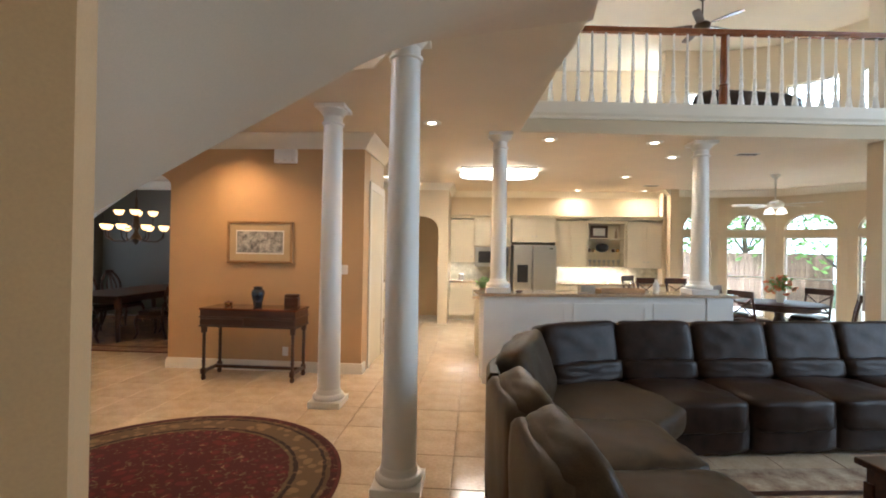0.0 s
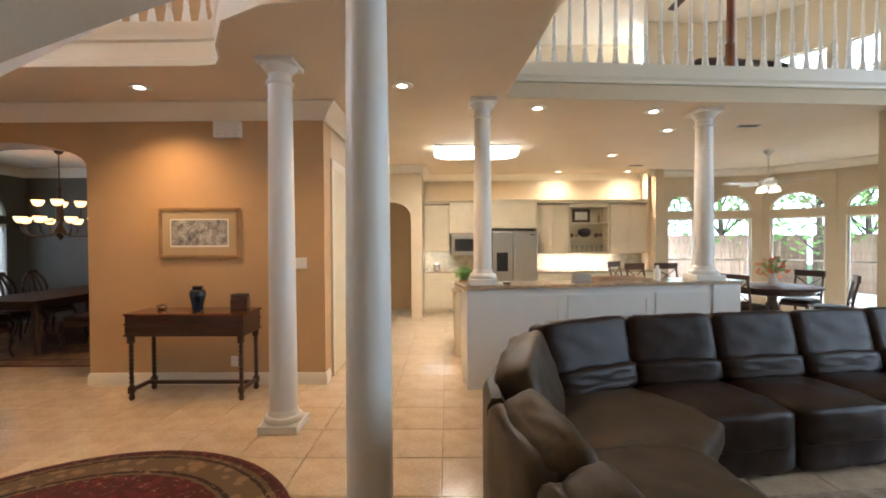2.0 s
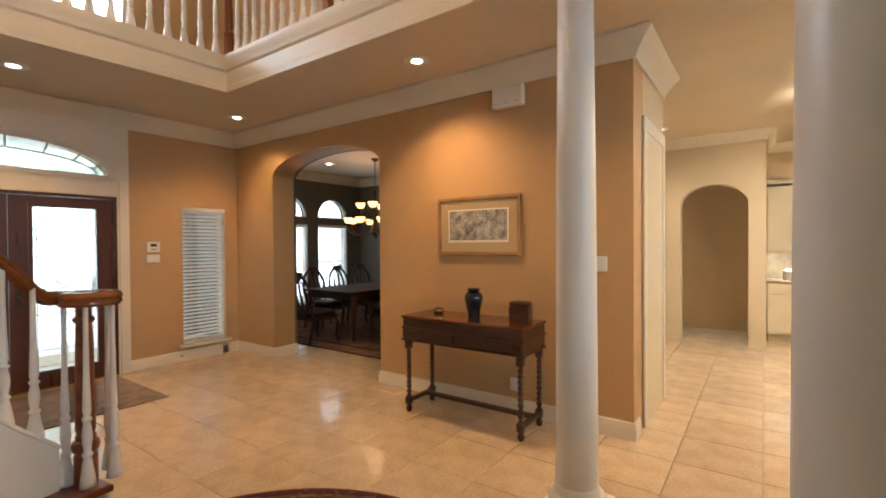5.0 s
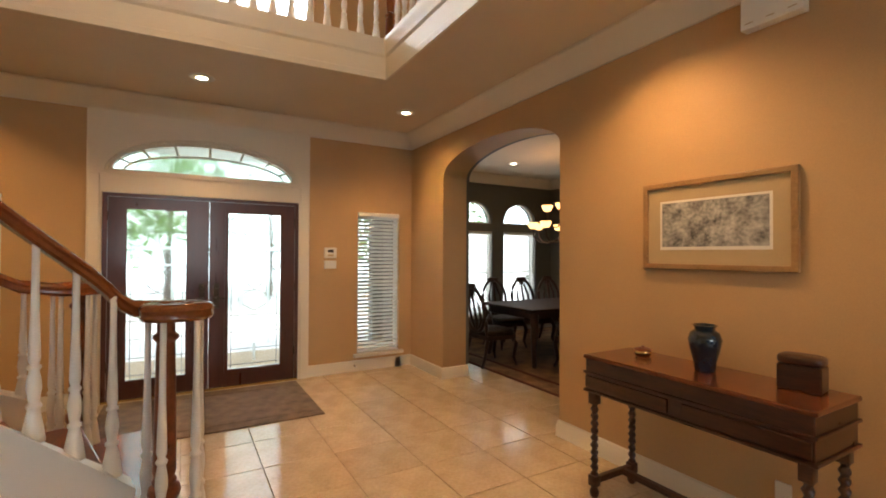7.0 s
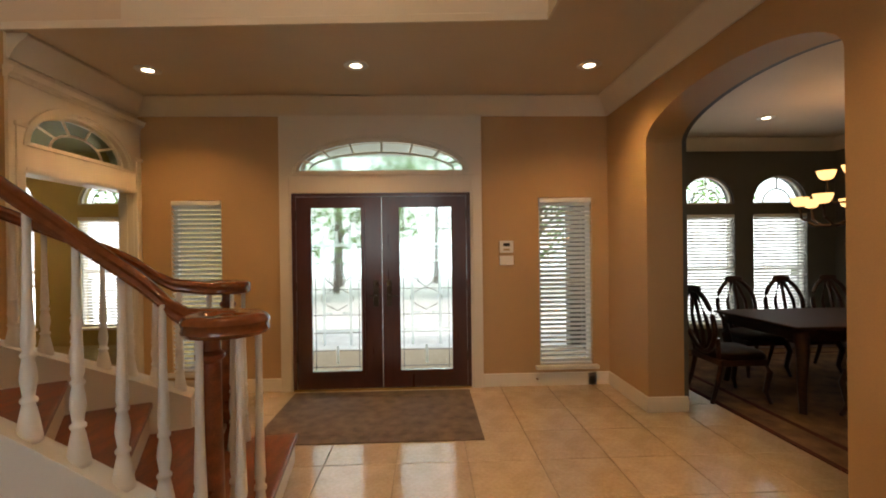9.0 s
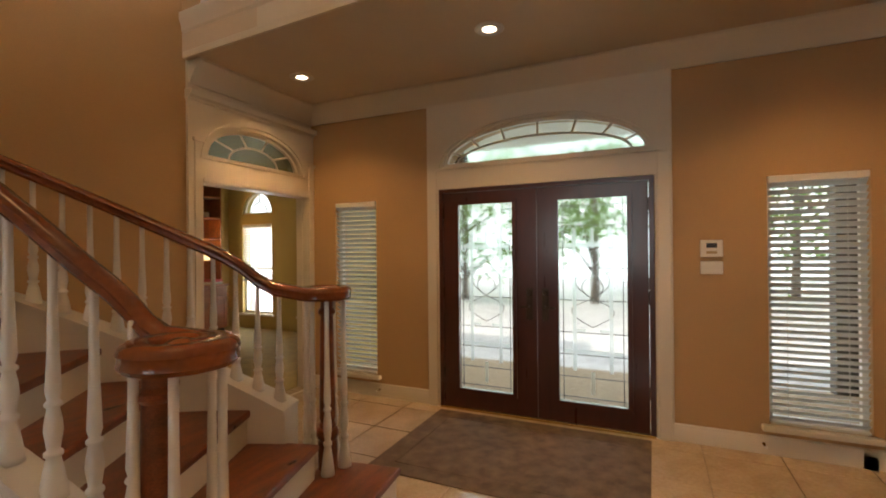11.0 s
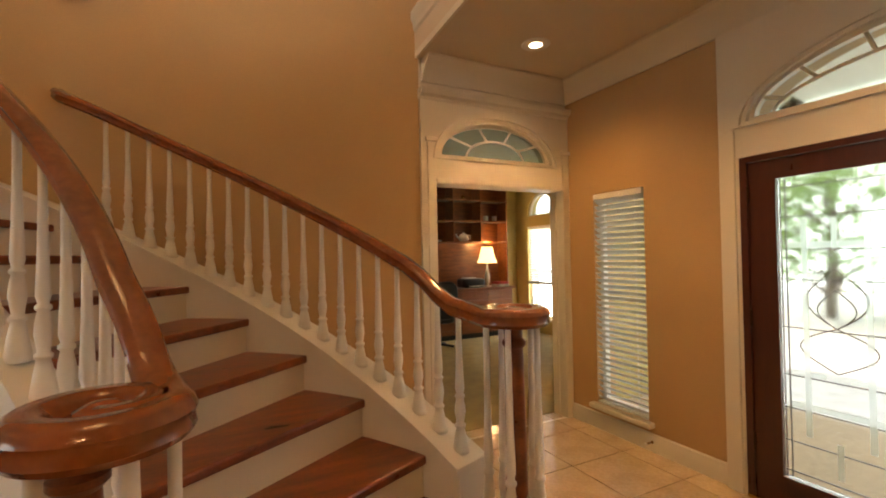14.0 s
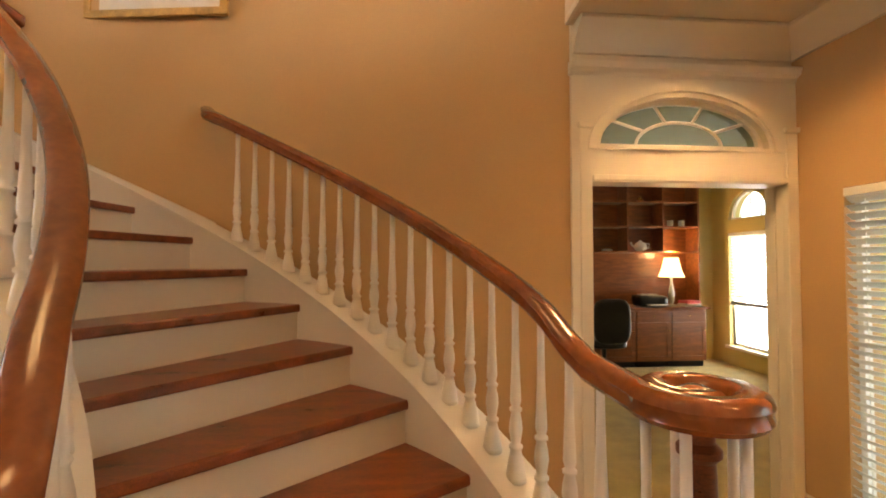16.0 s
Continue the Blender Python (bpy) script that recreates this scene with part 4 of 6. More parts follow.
# white plinth moulding where the stair wall meets the treads above the rail's end
structure("stair_skirt", sweep([on(2.885, a, zline(a) - 0.2) for a in range(254, 306, 3)], [(0, 0), (-0.02, 0), (-0.02, 0.28), (-0.03, 0.285), (-0.03, 0.305), (0, 0.31)]), TRIM, "white skirting climbing along the curved stair wall", "trim")


# ---------------------------------------------------------------- upper balustrades
def balustrade(name, path, z, newels, label, spacing=0.125, rail_h=0.93):
    b = thing(name, label, "railing")
    pts = [Vector((x, y, z)) for x, y in path]
    part("shoe_rail", sweep(pts, [(-0.035, 0), (0.035, 0), (0.03, 0.03), (-0.03, 0.03)]), WHITE, b)
    part("handrail", sweep([p + Vector((0, 0, rail_h)) for p in pts], RAIL), RAILWOOD, b, smooth=40)
    me = baluster_mesh(rail_h - 0.03)
    carry = spacing / 2
    for p, q in zip(pts, pts[1:]):
        d = q - p
        s = carry
        while s < d.length:
            ob = new("baluster", me)
            ob.parent = b
            ob.matrix_basis = Matrix.Translation(p + d.normalized() * s + Vector((0, 0, 0.025)))
            s += spacing
        carry = s - d.length
    for x, y in newels:
        prof = [(0.05, 0), (0.05, 0.22), (0.04, 0.23), (0.055, 0.25), (0.035, 0.27), (0.042, 0.34), (0.034, rail_h - 0.06), (0.034, rail_h)]
        part("newel_post", lathe(prof, 8, None, pose(x, y, z + 0.03)), RAILWOOD, b, "red-brown newel post", smooth=30)
    return b


balustrade("balustrade", [(-5.31, 1.3), (-5.14, 5.11), (-2.15, 5.11), (-1.93, 5.06), (-1.80, 4.9), (-1.70, 4.68), (-1.5, 4.34), (-1.2, 4.15), (-0.78, 4.08), (-0.56, 3.78), (-0.5, 3.2)], CEIL + 0.355, [(-5.14, 5.11), (-3.6, 5.11)], "white gallery balustrade with a red-brown handrail over the foyer", 0.15)
balustrade("balustrade", [(0.70, fascia_y(0.70) + 0.05), (5.11, fascia_y(5.11) + 0.05)], CEIL + 0.365, [(3.1, fascia_y(3.1) + 0.05)], "white loft balustrade with a red-brown handrail over the great room", 0.17)


# ---------------------------------------------------------------- soft and turned shapes
def puff(w, d, h, power=5.0, cuts=7, bm=None, m=None, crown=0.0):
    """A stuffed, rounded block with its base at z 0."""
    own = bmesh.new()
    bmesh.ops.create_cube(own, size=2)
    bmesh.ops.subdivide_edges(own, edges=own.edges[:], cuts=cuts, use_grid_fill=True)
    for v in own.verts:
        x, y, z = v.co
        big = max(abs(x), abs(y), abs(z))
        s = big / ((abs(x) ** power + abs(y) ** power + abs(z) ** power) ** (1 / power))
        x, y, z = x * s, y * s, z * s
        lift = crown * (1 - x * x) * (1 - y * y) * (1 if z > 0 else 0)
        wr = 0.011 * noise.noise(Vector((x * 2.4 + w * 7, y * 2.4 + d * 5, z * 2.4 + h))) + 0.009 * (0.35 - abs(noise.noise(Vector((x * 5 + h * 9, y * 4 + d * 3, z * 4 + w))))) if min(w, d, h) > 0.08 else 0.0
        v.co = Vector((x * w / 2 + wr, y * d / 2 + wr, (z + 1) * h / 2 + lift + wr))
    return merge(own, bm, m)


# ---------------------------------------------------------------- hall: console table and what stands on it
def console_table():
    t = thing("console_table", "dark carved oak console table with barley-twist legs against the wall", "table", pose(-2.64, 5.825, 0))
    L, D, H = 1.20, 0.44, 0.87
    top = box(-L / 2, -D / 2, H - 0.022, L / 2, D / 2, H, 0.006)
    part("tabletop", top, TOPWOOD, t, "red-brown polished top")
    part("apron", box(-L / 2 + 0.012, -D / 2 + 0.012, H - 0.21, L / 2 - 0.012, D / 2 - 0.012, H - 0.022, 0.004), DARKWOOD, t)
    part("apron_moulding", box(-L / 2, -D / 2, H - 0.115, L / 2, D / 2, H - 0.10, 0.004), DARKWOOD, t)
    part("lower_moulding", box(-L / 2, -D / 2, H - 0.225, L / 2, D / 2, H - 0.208, 0.005), DARKWOOD, t)
    for x in (-0.31, 0.31):
        part("drawer_front", box(x - 0.27, -D / 2 - 0.004, H - 0.195, x + 0.27, -D / 2 + 0.014, H - 0.125, 0.004), DARKWOOD, t)
    leg = bmesh.new()
    rings = []
    n, seg = 44, 12
    for i in range(n + 1):
        z = 0.13 + (H - 0.225 - 0.20) * i / n
        ph = i * 0.72
        ring = []
        for j in range(seg):
            a = 2 * math.pi * j / seg
            r = 0.019 + 0.006 * math.cos(2 * (a - ph))
            ring.append(leg.verts.new((r * math.cos(a), r * math.sin(a), z)))
        rings.append(ring)
    for a, b in zip(rings, rings[1:]):
        for j in range(seg):
            leg.faces.new((a[j], a[(j + 1) % seg], b[(j + 1) % seg], b[j]))
    box(-0.026, -0.026, H - 0.30, 0.026, 0.026, H - 0.22, 0.003, leg)
    box(-0.026, -0.026, 0.07, 0.026, 0.026, 0.135, 0.003, leg)
    lathe([(0.018, 0), (0.027, 0.015), (0.029, 0.035), (0.02, 0.06), (0.022, 0.07)], 14, leg)
    first = None
    for x in (-L / 2 + 0.05, L / 2 - 0.05):
        for y in (-D / 2 + 0.045, D / 2 - 0.045):
            if first is None:
                first = part("leg", leg, DARKWOOD, t, smooth=50)
                ob = first
            else:
                ob = new("leg", first.data)
                ob.parent = t
            ob.matrix_basis = Matrix.Translation((x, y, 0))
    for x in (-L / 2 + 0.05, L / 2 - 0.05):
        part("side_stretcher", box(x - 0.018, -D / 2 + 0.06, 0.085, x + 0.018, D / 2 - 0.06, 0.122, 0.004), DARKWOOD, t)
    part("stretcher", box(-L / 2 + 0.068, 0.06, 0.085, L / 2 - 0.068, 0.10, 0.122, 0.004), DARKWOOD, t)
    return t


console_table()
TZ = 0.871
vase = solid("vase", lathe([(0.045, 0), (0.05, 0.006), (0.055, 0.05), (0.075, 0.13), (0.082, 0.17), (0.07, 0.205), (0.048, 0.22), (0.052, 0.235), (0.062, 0.245), (0.052, 0.247), (0.044, 0.23), (0.03, 0.2)], 32), BLUEGLAZE, "dark blue glazed vase on the console table", "vase", smooth=50, m=pose(-2.63, 5.86, TZ))
bowl = thing("trinket_bowl", "small copper-brown lidded bowl on the console table", "bowl", pose(-3.02, 5.88, TZ))
part("body", lathe([(0.03, 0), (0.045, 0.008), (0.05, 0.03), (0.046, 0.038)], 24), BRASS, bowl, smooth=50)
part("lid", lathe([(0.05, 0.038), (0.052, 0.045), (0.03, 0.053), (0.01, 0.056), (0.008, 0.064)], 24), OFFICEWOOD, bowl, smooth=50)
chest = thing("keepsake_box", "small dark wooden box with rounded lid on the console table", "box", pose(-2.22, 5.93, TZ, 0, 0, 8))
part("body", box(-0.085, -0.06, 0, 0.085, 0.06, 0.115, 0.008), DARKWOOD, chest)
part("lid", puff(0.18, 0.13, 0.05, 4, 5, None, Matrix.Translation((0, 0, 0.112))), DARKWOOD, chest, smooth=50)


def picture(name, w, h, border, frame_w, m, label, frame_mat, mat_board, art):
    p = thing(name, label, "picture", m)
    f = holed(rect(-w / 2, -h / 2, w / 2, h / 2), [rect(-w / 2 + frame_w, -h / 2 + frame_w, w / 2 - frame_w, h / 2 - frame_w)], 0.028)
    bmesh.ops.bevel(f, geom=[e for e in f.edges if e.calc_face_angle(0) > 1], offset=0.006, segments=2, affect="EDGES", profile=0.5)
    part("frame", f, frame_mat, p)
    part("mat_board", box(-w / 2 + frame_w - 0.004, -h / 2 + frame_w - 0.004, 0.002, w / 2 - frame_w + 0.004, h / 2 - frame_w + 0.004, 0.012), mat_board, p)
    iw, ih = w / 2 - frame_w - border, h / 2 - frame_w - border
    part("paper", box(-iw, -ih, 0.012, iw, ih, 0.0145), PAPER, p)
    part("print", box(-iw + 0.014, -ih + 0.02, 0.0145, iw - 0.014, ih - 0.014, 0.0165), art, p)
    return p


picture("picture", 0.885, 0.55, 0.085, 0.035, Matrix.Translation((-2.747, NY - 0.003, 1.675)) @ Matrix(((1, 0, 0, 0), (0, 0, -1, 0), (0, 1, 0, 0), (0, 0, 0, 1))), "grey print in a light wood frame on the tan wall", FRAMEWOOD, MAT, GREYART)
picture("picture", 1.0, 0.75, 0.07, 0.055, Matrix.Translation((-2.59, 0.735, 3.605)) @ pose(0, 0, 0, 90, 0, 180 - 8), "gilt-framed pale print on the curved stair wall", GOLD, PAPER, STAIRART)


def wall_box(name, w, h, d, m, label, category, extra=None):
    t = thing(name, label, category, m)
    part("cover", box(-w / 2, -h / 2, 0, w / 2, h / 2, d, 0.006), WHITE, t)
    if extra == "switch":
        for x in (-w / 4, w / 4):
            part("rocker", box(x - 0.016, -0.033, d, x + 0.016, 0.033, d + 0.005, 0.002), WHITE, t)
    if extra == "outlet":
        for y in (-0.025, 0.025):
            part("socket", lathe([(0.017, d - 0.001), (0.017, d + 0.003)], 16, None, Matrix.Translation((0, y, 0))), WHITE, t)
    if extra == "thermostat":
        part("display", box(-0.035, 0.005, d, 0.035, 0.04, d + 0.002), BLACK, t)
        part("button_row", box(-0.035, -0.04, d, 0.035, -0.02, d + 0.003, 0.001), MAT, t)
    if extra == "chime":
        for x in (-0.1, 0.0, 0.1):
            part("grille_slot", box(x - 0.02, -0.06, d, x + 0.02, -0.055, d + 0.001), MAT, t)
    return t


south = Matrix(((1, 0, 0, 0), (0, 0, -1, 0), (0, 1, 0, 0), (0, 0, 0, 1)))
east = Matrix(((0, 0, 1, 0), (1, 0, 0, 0), (0, 1, 0, 0), (0, 0, 0, 1)))
wall_box("door_chime", 0.29, 0.175, 0.07, Matrix.Translation((-2.41, NY - 0.002, 2.795)) @ south, "white door chime box high on the tan wall", "door chime", "chime")
wall_box("light_switch", 0.13, 0.12, 0.008, Matrix.Translation((-1.64, NY - 0.002, 1.34)) @ south, "white double light switch plate", "light switch", "switch")
wall_box("power_outlet", 0.075, 0.115, 0.006, Matrix.Translation((-2.385, NY - 0.002, 0.26)) @ south, "white wall outlet behind the console table", "power outlet", "outlet")
wall_box("thermostat", 0.15, 0.13, 0.03, Matrix.Translation((WX + 0.002, 5.025, 1.495)) @ east, "white alarm keypad on the entrance wall", "thermostat", "thermostat")
wall_box("thermostat", 0.15, 0.10, 0.025, Matrix.Translation((WX + 0.002, 5.025, 1.35)) @ east, "white blank wall unit below the keypad", "thermostat")


def spring_stop(y):
    d = thing("door_stop", "short brass spring door stop on the baseboard", "door stop", pose(WX + 0.02, y, 0.075), "door stops")
    part("spring", tube([(0.004 + 0.0012 * i, 0.006 * math.cos(i * 0.9), 0.006 * math.sin(i * 0.9)) for i in range(56)], 0.0016, 5), BRASS, d, smooth=60)
    part("rubber_tip", lathe([(0.001, 0.066), (0.008, 0.066), (0.009, 0.078), (0.006, 0.084), (0.001, 0.084)], 14, None, pose(0, 0, 0, 0, 90, 0)), WHITE, d, "white rubber tip", smooth=50)
    part("screw_plate", lathe([(0.001, -0.001), (0.011, -0.001), (0.011, 0.004), (0.001, 0.005)], 14, None, pose(0, 0, 0, 0, 90, 0)), BRASS, d, smooth=50)


for y in (5.34, 2.06):
    spring_stop(y)
lantern = thing("porch_lantern", "dark metal lantern hanging under the porch ceiling", "lantern", pose(-7.75, 2.58, 2.858))
part("canopy", lathe([(0.02, -0.03), (0.05, -0.015), (0.055, 0.0)], 18), IRON, lantern, smooth=50)
part("rod", tube([(0, 0, -0.02), (0, 0, -0.208)], 0.006, 6), IRON, lantern)
part("cap", lathe([(0.012, -0.208 + 0.01), (0.05, -0.208 - 0.02), (0.075, -0.208 - 0.045), (0.07, -0.208 - 0.05)], 18), IRON, lantern, smooth=50)
part("cage", holed(rect(-0.06, -0.06, 0.06, 0.06), [rect(-0.048, -0.048, 0.048, 0.048)], 0.16, Matrix.Translation((0, 0, -0.208 - 0.21))), IRON, lantern)


# ---------------------------------------------------------------- rugs
def round_rug():
    m, n, l, p = nodes_of("red_medallion_rug")
    co, ln = n.new("ShaderNodeTexCoord"), n.new("ShaderNodeVectorMath")
    ln.operation = "LENGTH"
    l.new(co.outputs["Object"], ln.inputs[0])
    wob, tot = n.new("ShaderNodeTexNoise"), n.new("ShaderNodeMath")
    wob.inputs["Scale"].default_value = 14
    l.new(co.outputs["Object"], wob.inputs["Vector"])
    tot.operation = "MULTIPLY_ADD"
    tot.inputs[1].default_value = 0.03
    l.new(wob.outputs["Fac"], tot.inputs[0])
    l.new(ln.outputs["Value"], tot.inputs[2])
    ramp = n.new("ShaderNodeValToRGB")
    ramp.color_ramp.interpolation = "CONSTANT"
    scale = n.new("ShaderNodeMath")
    scale.operation = "DIVIDE"
    scale.inputs[1].default_value = 1.3
    l.new(tot.outputs[0], scale.inputs[0])
    l.new(scale.outputs[0], ramp.inputs["Fac"])
    stops = [(0.0, (0.12, 0.012, 0.012)), (0.70, (0.20, 0.13, 0.06)), (0.72, (0.045, 0.02, 0.015)), (0.745, (0.22, 0.14, 0.065)), (0.88, (0.045, 0.02, 0.015)), (0.90, (0.17, 0.10, 0.045)), (0.925, (0.085, 0.008, 0.008))]
    el = ramp.color_ramp.elements
    el[0].position, el[0].color = stops[0][0], (*stops[0][1], 1)
    el[1].position, el[1].color = stops[1][0], (*stops[1][1], 1)
    for pos, col in stops[2:]:
        e = el.new(pos)
        e.color = (*col, 1)
    # flower sprays over the field and scrolls over the border
    vor, cut = n.new("ShaderNodeTexVoronoi"), n.new("ShaderNodeValToRGB")
    vor.feature = "DISTANCE_TO_EDGE"
    vor.inputs["Scale"].default_value = 13
    dist = n.new("ShaderNodeTexNoise")
    dist.inputs["Scale"].default_value = 6
    mixv = n.new("ShaderNodeVectorMath")
    mixv.operation = "MULTIPLY_ADD"
    mixv.inputs[1].default_value = (0.12, 0.12, 0)
    l.new(dist.outputs["Color"], mixv.inputs[0])
    l.new(co.outputs["Object"], mixv.inputs[2])
    l.new(mixv.outputs[0], vor.inputs["Vector"])
    cut.color_ramp.elements[0].position, cut.color_ramp.elements[1].position = 0.03, 0.07
    cut.color_ramp.elements[0].color, cut.color_ramp.elements[1].color = (1, 1, 1, 1), (0, 0, 0, 1)
    l.new(vor.outputs["Distance"], cut.inputs["Fac"])
    spots, sc = n.new("ShaderNodeTexNoise"), n.new("ShaderNodeValToRGB")
    spots.inputs["Scale"].default_value = 26
    sc.color_ramp.elements[0].position, sc.color_ramp.elements[1].position = 0.53, 0.60
    l.new(co.outputs["Object"], spots.inputs["Vector"])
    l.new(spots.outputs["Fac"], sc.inputs["Fac"])
    both = n.new("ShaderNodeMath")
    both.operation = "MULTIPLY"
    l.new(cut.outputs["Color"], both.inputs[0])
    l.new(sc.outputs["Color"], both.inputs[1])
    mx = n.new("ShaderNodeMix")
    mx.data_type = "RGBA"
    l.new(both.outputs[0], mx.inputs["Factor"])
    l.new(ramp.outputs["Color"], mx.inputs["A"])
    mx.inputs["B"].default_value = (0.24, 0.15, 0.075, 1)
    # dark figures inside the pale border
    v2, c2, m2 = n.new("ShaderNodeTexVoronoi"), n.new("ShaderNodeValToRGB"), n.new("ShaderNodeMix")
    v2.inputs["Scale"].default_value = 11
    l.new(mixv.outputs[0], v2.inputs["Vector"])
    c2.color_ramp.elements[0].position, c2.color_ramp.elements[1].position = 0.33, 0.42
    c2.color_ramp.elements[0].color, c2.color_ramp.elements[1].color = (1, 1, 1, 1), (0.25, 0.25, 0.25, 1)
    l.new(v2.outputs["Distance"], c2.inputs["Fac"])
    m2.data_type, m2.blend_type = "RGBA", "MULTIPLY"
    m2.inputs["Factor"].default_value = 0.55
    l.new(mx.outputs["Result"], m2.inputs["A"])
    l.new(c2.outputs["Color"], m2.inputs["B"])
    l.new(m2.outputs["Result"], p.inputs["Base Color"])
    p.inputs["Roughness"].default_value = 0.95
    fine, b = n.new("ShaderNodeTexNoise"), n.new("ShaderNodeBump")
    fine.inputs["Scale"].default_value = 260
    l.new(co.outputs["Object"], fine.inputs["Vector"])
    b.inputs["Strength"].default_value = 0.5
    l.new(fine.outputs["Fac"], b.inputs["Height"])
    l.new(b.outputs["Normal"], p.inputs["Normal"])
    rug = thing("round_rug", "round red oriental rug with a tan patterned border", "rug", pose(-2.1, 3.28, 0.001))
    part("field", lathe([(1.235, 0.0), (1.245, 0.006), (1.235, 0.012)], 96), m, rug)
    part("binding", lathe([(1.236, 0.0), (1.262, 0.0), (1.264, 0.007), (1.256, 0.011), (1.238, 0.011)], 96), RUGEDGE, rug)
    return rug


round_rug()


def flat_rug(name, x0, y0, x1, y1, field, edge, label, turn=0, band=0.10, inner=None):
    cx, cy = (x0 + x1) / 2, (y0 + y1) / 2
    w, d = (x1 - x0) / 2, (y1 - y0) / 2
    r = thing(name, label, "rug", pose(cx, cy, 0.001, 0, 0, turn))
    part("field", box(-w + band * 0.3, -d + band * 0.3, 0, w - band * 0.3, d - band * 0.3, 0.010, 0.003), field, r)
    part("border", holed(rect(-w, -d, w, d), [rect(-w + band * 0.3, -d + band * 0.3, w - band * 0.3, d - band * 0.3)], 0.009), edge, r)
    part("border_band", holed(rect(-w + band * 2, -d + band * 2, w - band * 2, d - band * 2), [rect(-w + band * 2.35, -d + band * 2.35, w - band * 2.35, d - band * 2.35)], 0.0125), inner or edge, r)
    return r


flat_rug("doormat", -6.66, 2.80, -5.42, 4.60, MATRUG, MATRUG, "grey-brown patterned entrance mat before the front door", 0, 0.07)
flat_rug("dining_rug", -8.2, 6.86, -4.2, 10.1, DINRUG, RUGEDGE, "faded tan and red dining room rug", 0, 0.14)
flat_rug("living_rug", 1.0, 0.2, 4.4, 4.0, LIVRUG, LIVRUG, "beige and brown patterned living room rug", 7, 0.16, DARKWOOD)


# ---------------------------------------------------------------- sectional sofa
def sofa():
    G = Matrix.Translation((0.5, 4.72, 0)) @ pose(0, 0, 0, 0, 0, 9.5)
    s = thing("sectional_sofa", "dark brown leather reclining corner sofa with creased cushions", "sofa", G)
    # long row: back edge near local y 0.3
    w, x0 = 0.76, 0.90
    for i in range(6):
        x = x0 + w * i + w / 2
        part("seat_cushion", puff(w - 0.003, 0.73, 0.27, 9, 9, None, Matrix.Translation((x, -0.515, 0.19)), 0.025), LEATHER, s, smooth=60)
        part("footrest", puff(w - 0.006, 0.14, 0.30, 10, 6, None, Matrix.Translation((x, -0.785, 0.03))), LEATHER, s, smooth=60)
        part("lumbar_cushion", puff(w - 0.003, 0.26, 0.20, 6, 8, None, Matrix.Translation((x, -0.13, 0.42)) @ pose(0, 0, 0, -10)), LEATHER, s, smooth=60)
        part("back_cushion", puff(w - 0.002, 0.25, 0.42, 9, 9, None, Matrix.Translation((x, -0.065, 0.54)) @ pose(0, 0, 0, -14)), LEATHER, s, smooth=60)
    part("base", box(x0, -0.74, 0.03, x0 + 6 * w, 0.32, 0.24, 0.02), LEATHER, s)
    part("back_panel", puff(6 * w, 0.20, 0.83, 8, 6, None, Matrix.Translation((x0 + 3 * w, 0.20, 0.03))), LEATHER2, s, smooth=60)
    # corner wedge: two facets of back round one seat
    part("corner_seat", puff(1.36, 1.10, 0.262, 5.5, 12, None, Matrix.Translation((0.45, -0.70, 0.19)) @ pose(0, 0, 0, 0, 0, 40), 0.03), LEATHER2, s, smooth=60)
    part("corner_back_cushion", puff(0.86, 0.26, 0.42, 8, 11, None, Matrix.Translation((0.53, -0.13, 0.54)) @ pose(0, 0, 0, 0, 0, 16) @ pose(0, 0, 0, -14)), LEATHER, s, smooth=60)
    part("corner_lumbar_cushion", puff(0.80, 0.25, 0.20, 6, 10, None, Matrix.Translation((0.56, -0.205, 0.42)) @ pose(0, 0, 0, 0, 0, 16) @ pose(0, 0, 0, -10)), LEATHER, s, smooth=60)
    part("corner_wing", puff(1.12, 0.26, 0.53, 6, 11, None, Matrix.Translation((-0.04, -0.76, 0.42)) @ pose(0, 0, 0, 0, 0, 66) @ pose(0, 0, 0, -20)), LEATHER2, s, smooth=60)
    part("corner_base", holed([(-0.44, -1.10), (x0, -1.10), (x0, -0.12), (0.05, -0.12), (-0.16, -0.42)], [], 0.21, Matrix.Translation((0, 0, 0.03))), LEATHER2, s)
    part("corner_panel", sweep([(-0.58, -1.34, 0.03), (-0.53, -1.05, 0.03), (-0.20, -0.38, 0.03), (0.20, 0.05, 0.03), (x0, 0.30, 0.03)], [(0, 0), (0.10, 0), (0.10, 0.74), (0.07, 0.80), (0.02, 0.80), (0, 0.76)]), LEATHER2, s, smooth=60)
    # return run
    R = Matrix.Translation((0.06, -1.1, 0)) @ pose(0, 0, 0, 0, 0, -2) @ Matrix.Translation((0, 1.1, 0))
    for i in range(2):
        y, yb = -1.49 - 0.74 * i, -1.69 - 0.70 * i
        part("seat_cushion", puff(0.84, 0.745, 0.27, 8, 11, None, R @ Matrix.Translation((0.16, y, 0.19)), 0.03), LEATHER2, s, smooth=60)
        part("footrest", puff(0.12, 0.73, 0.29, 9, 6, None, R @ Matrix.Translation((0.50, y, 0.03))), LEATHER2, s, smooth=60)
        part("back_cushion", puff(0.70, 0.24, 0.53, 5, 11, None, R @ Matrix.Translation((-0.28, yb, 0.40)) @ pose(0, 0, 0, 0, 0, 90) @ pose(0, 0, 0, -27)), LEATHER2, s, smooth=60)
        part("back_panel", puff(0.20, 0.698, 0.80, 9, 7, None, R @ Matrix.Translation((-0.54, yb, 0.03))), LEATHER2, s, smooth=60)
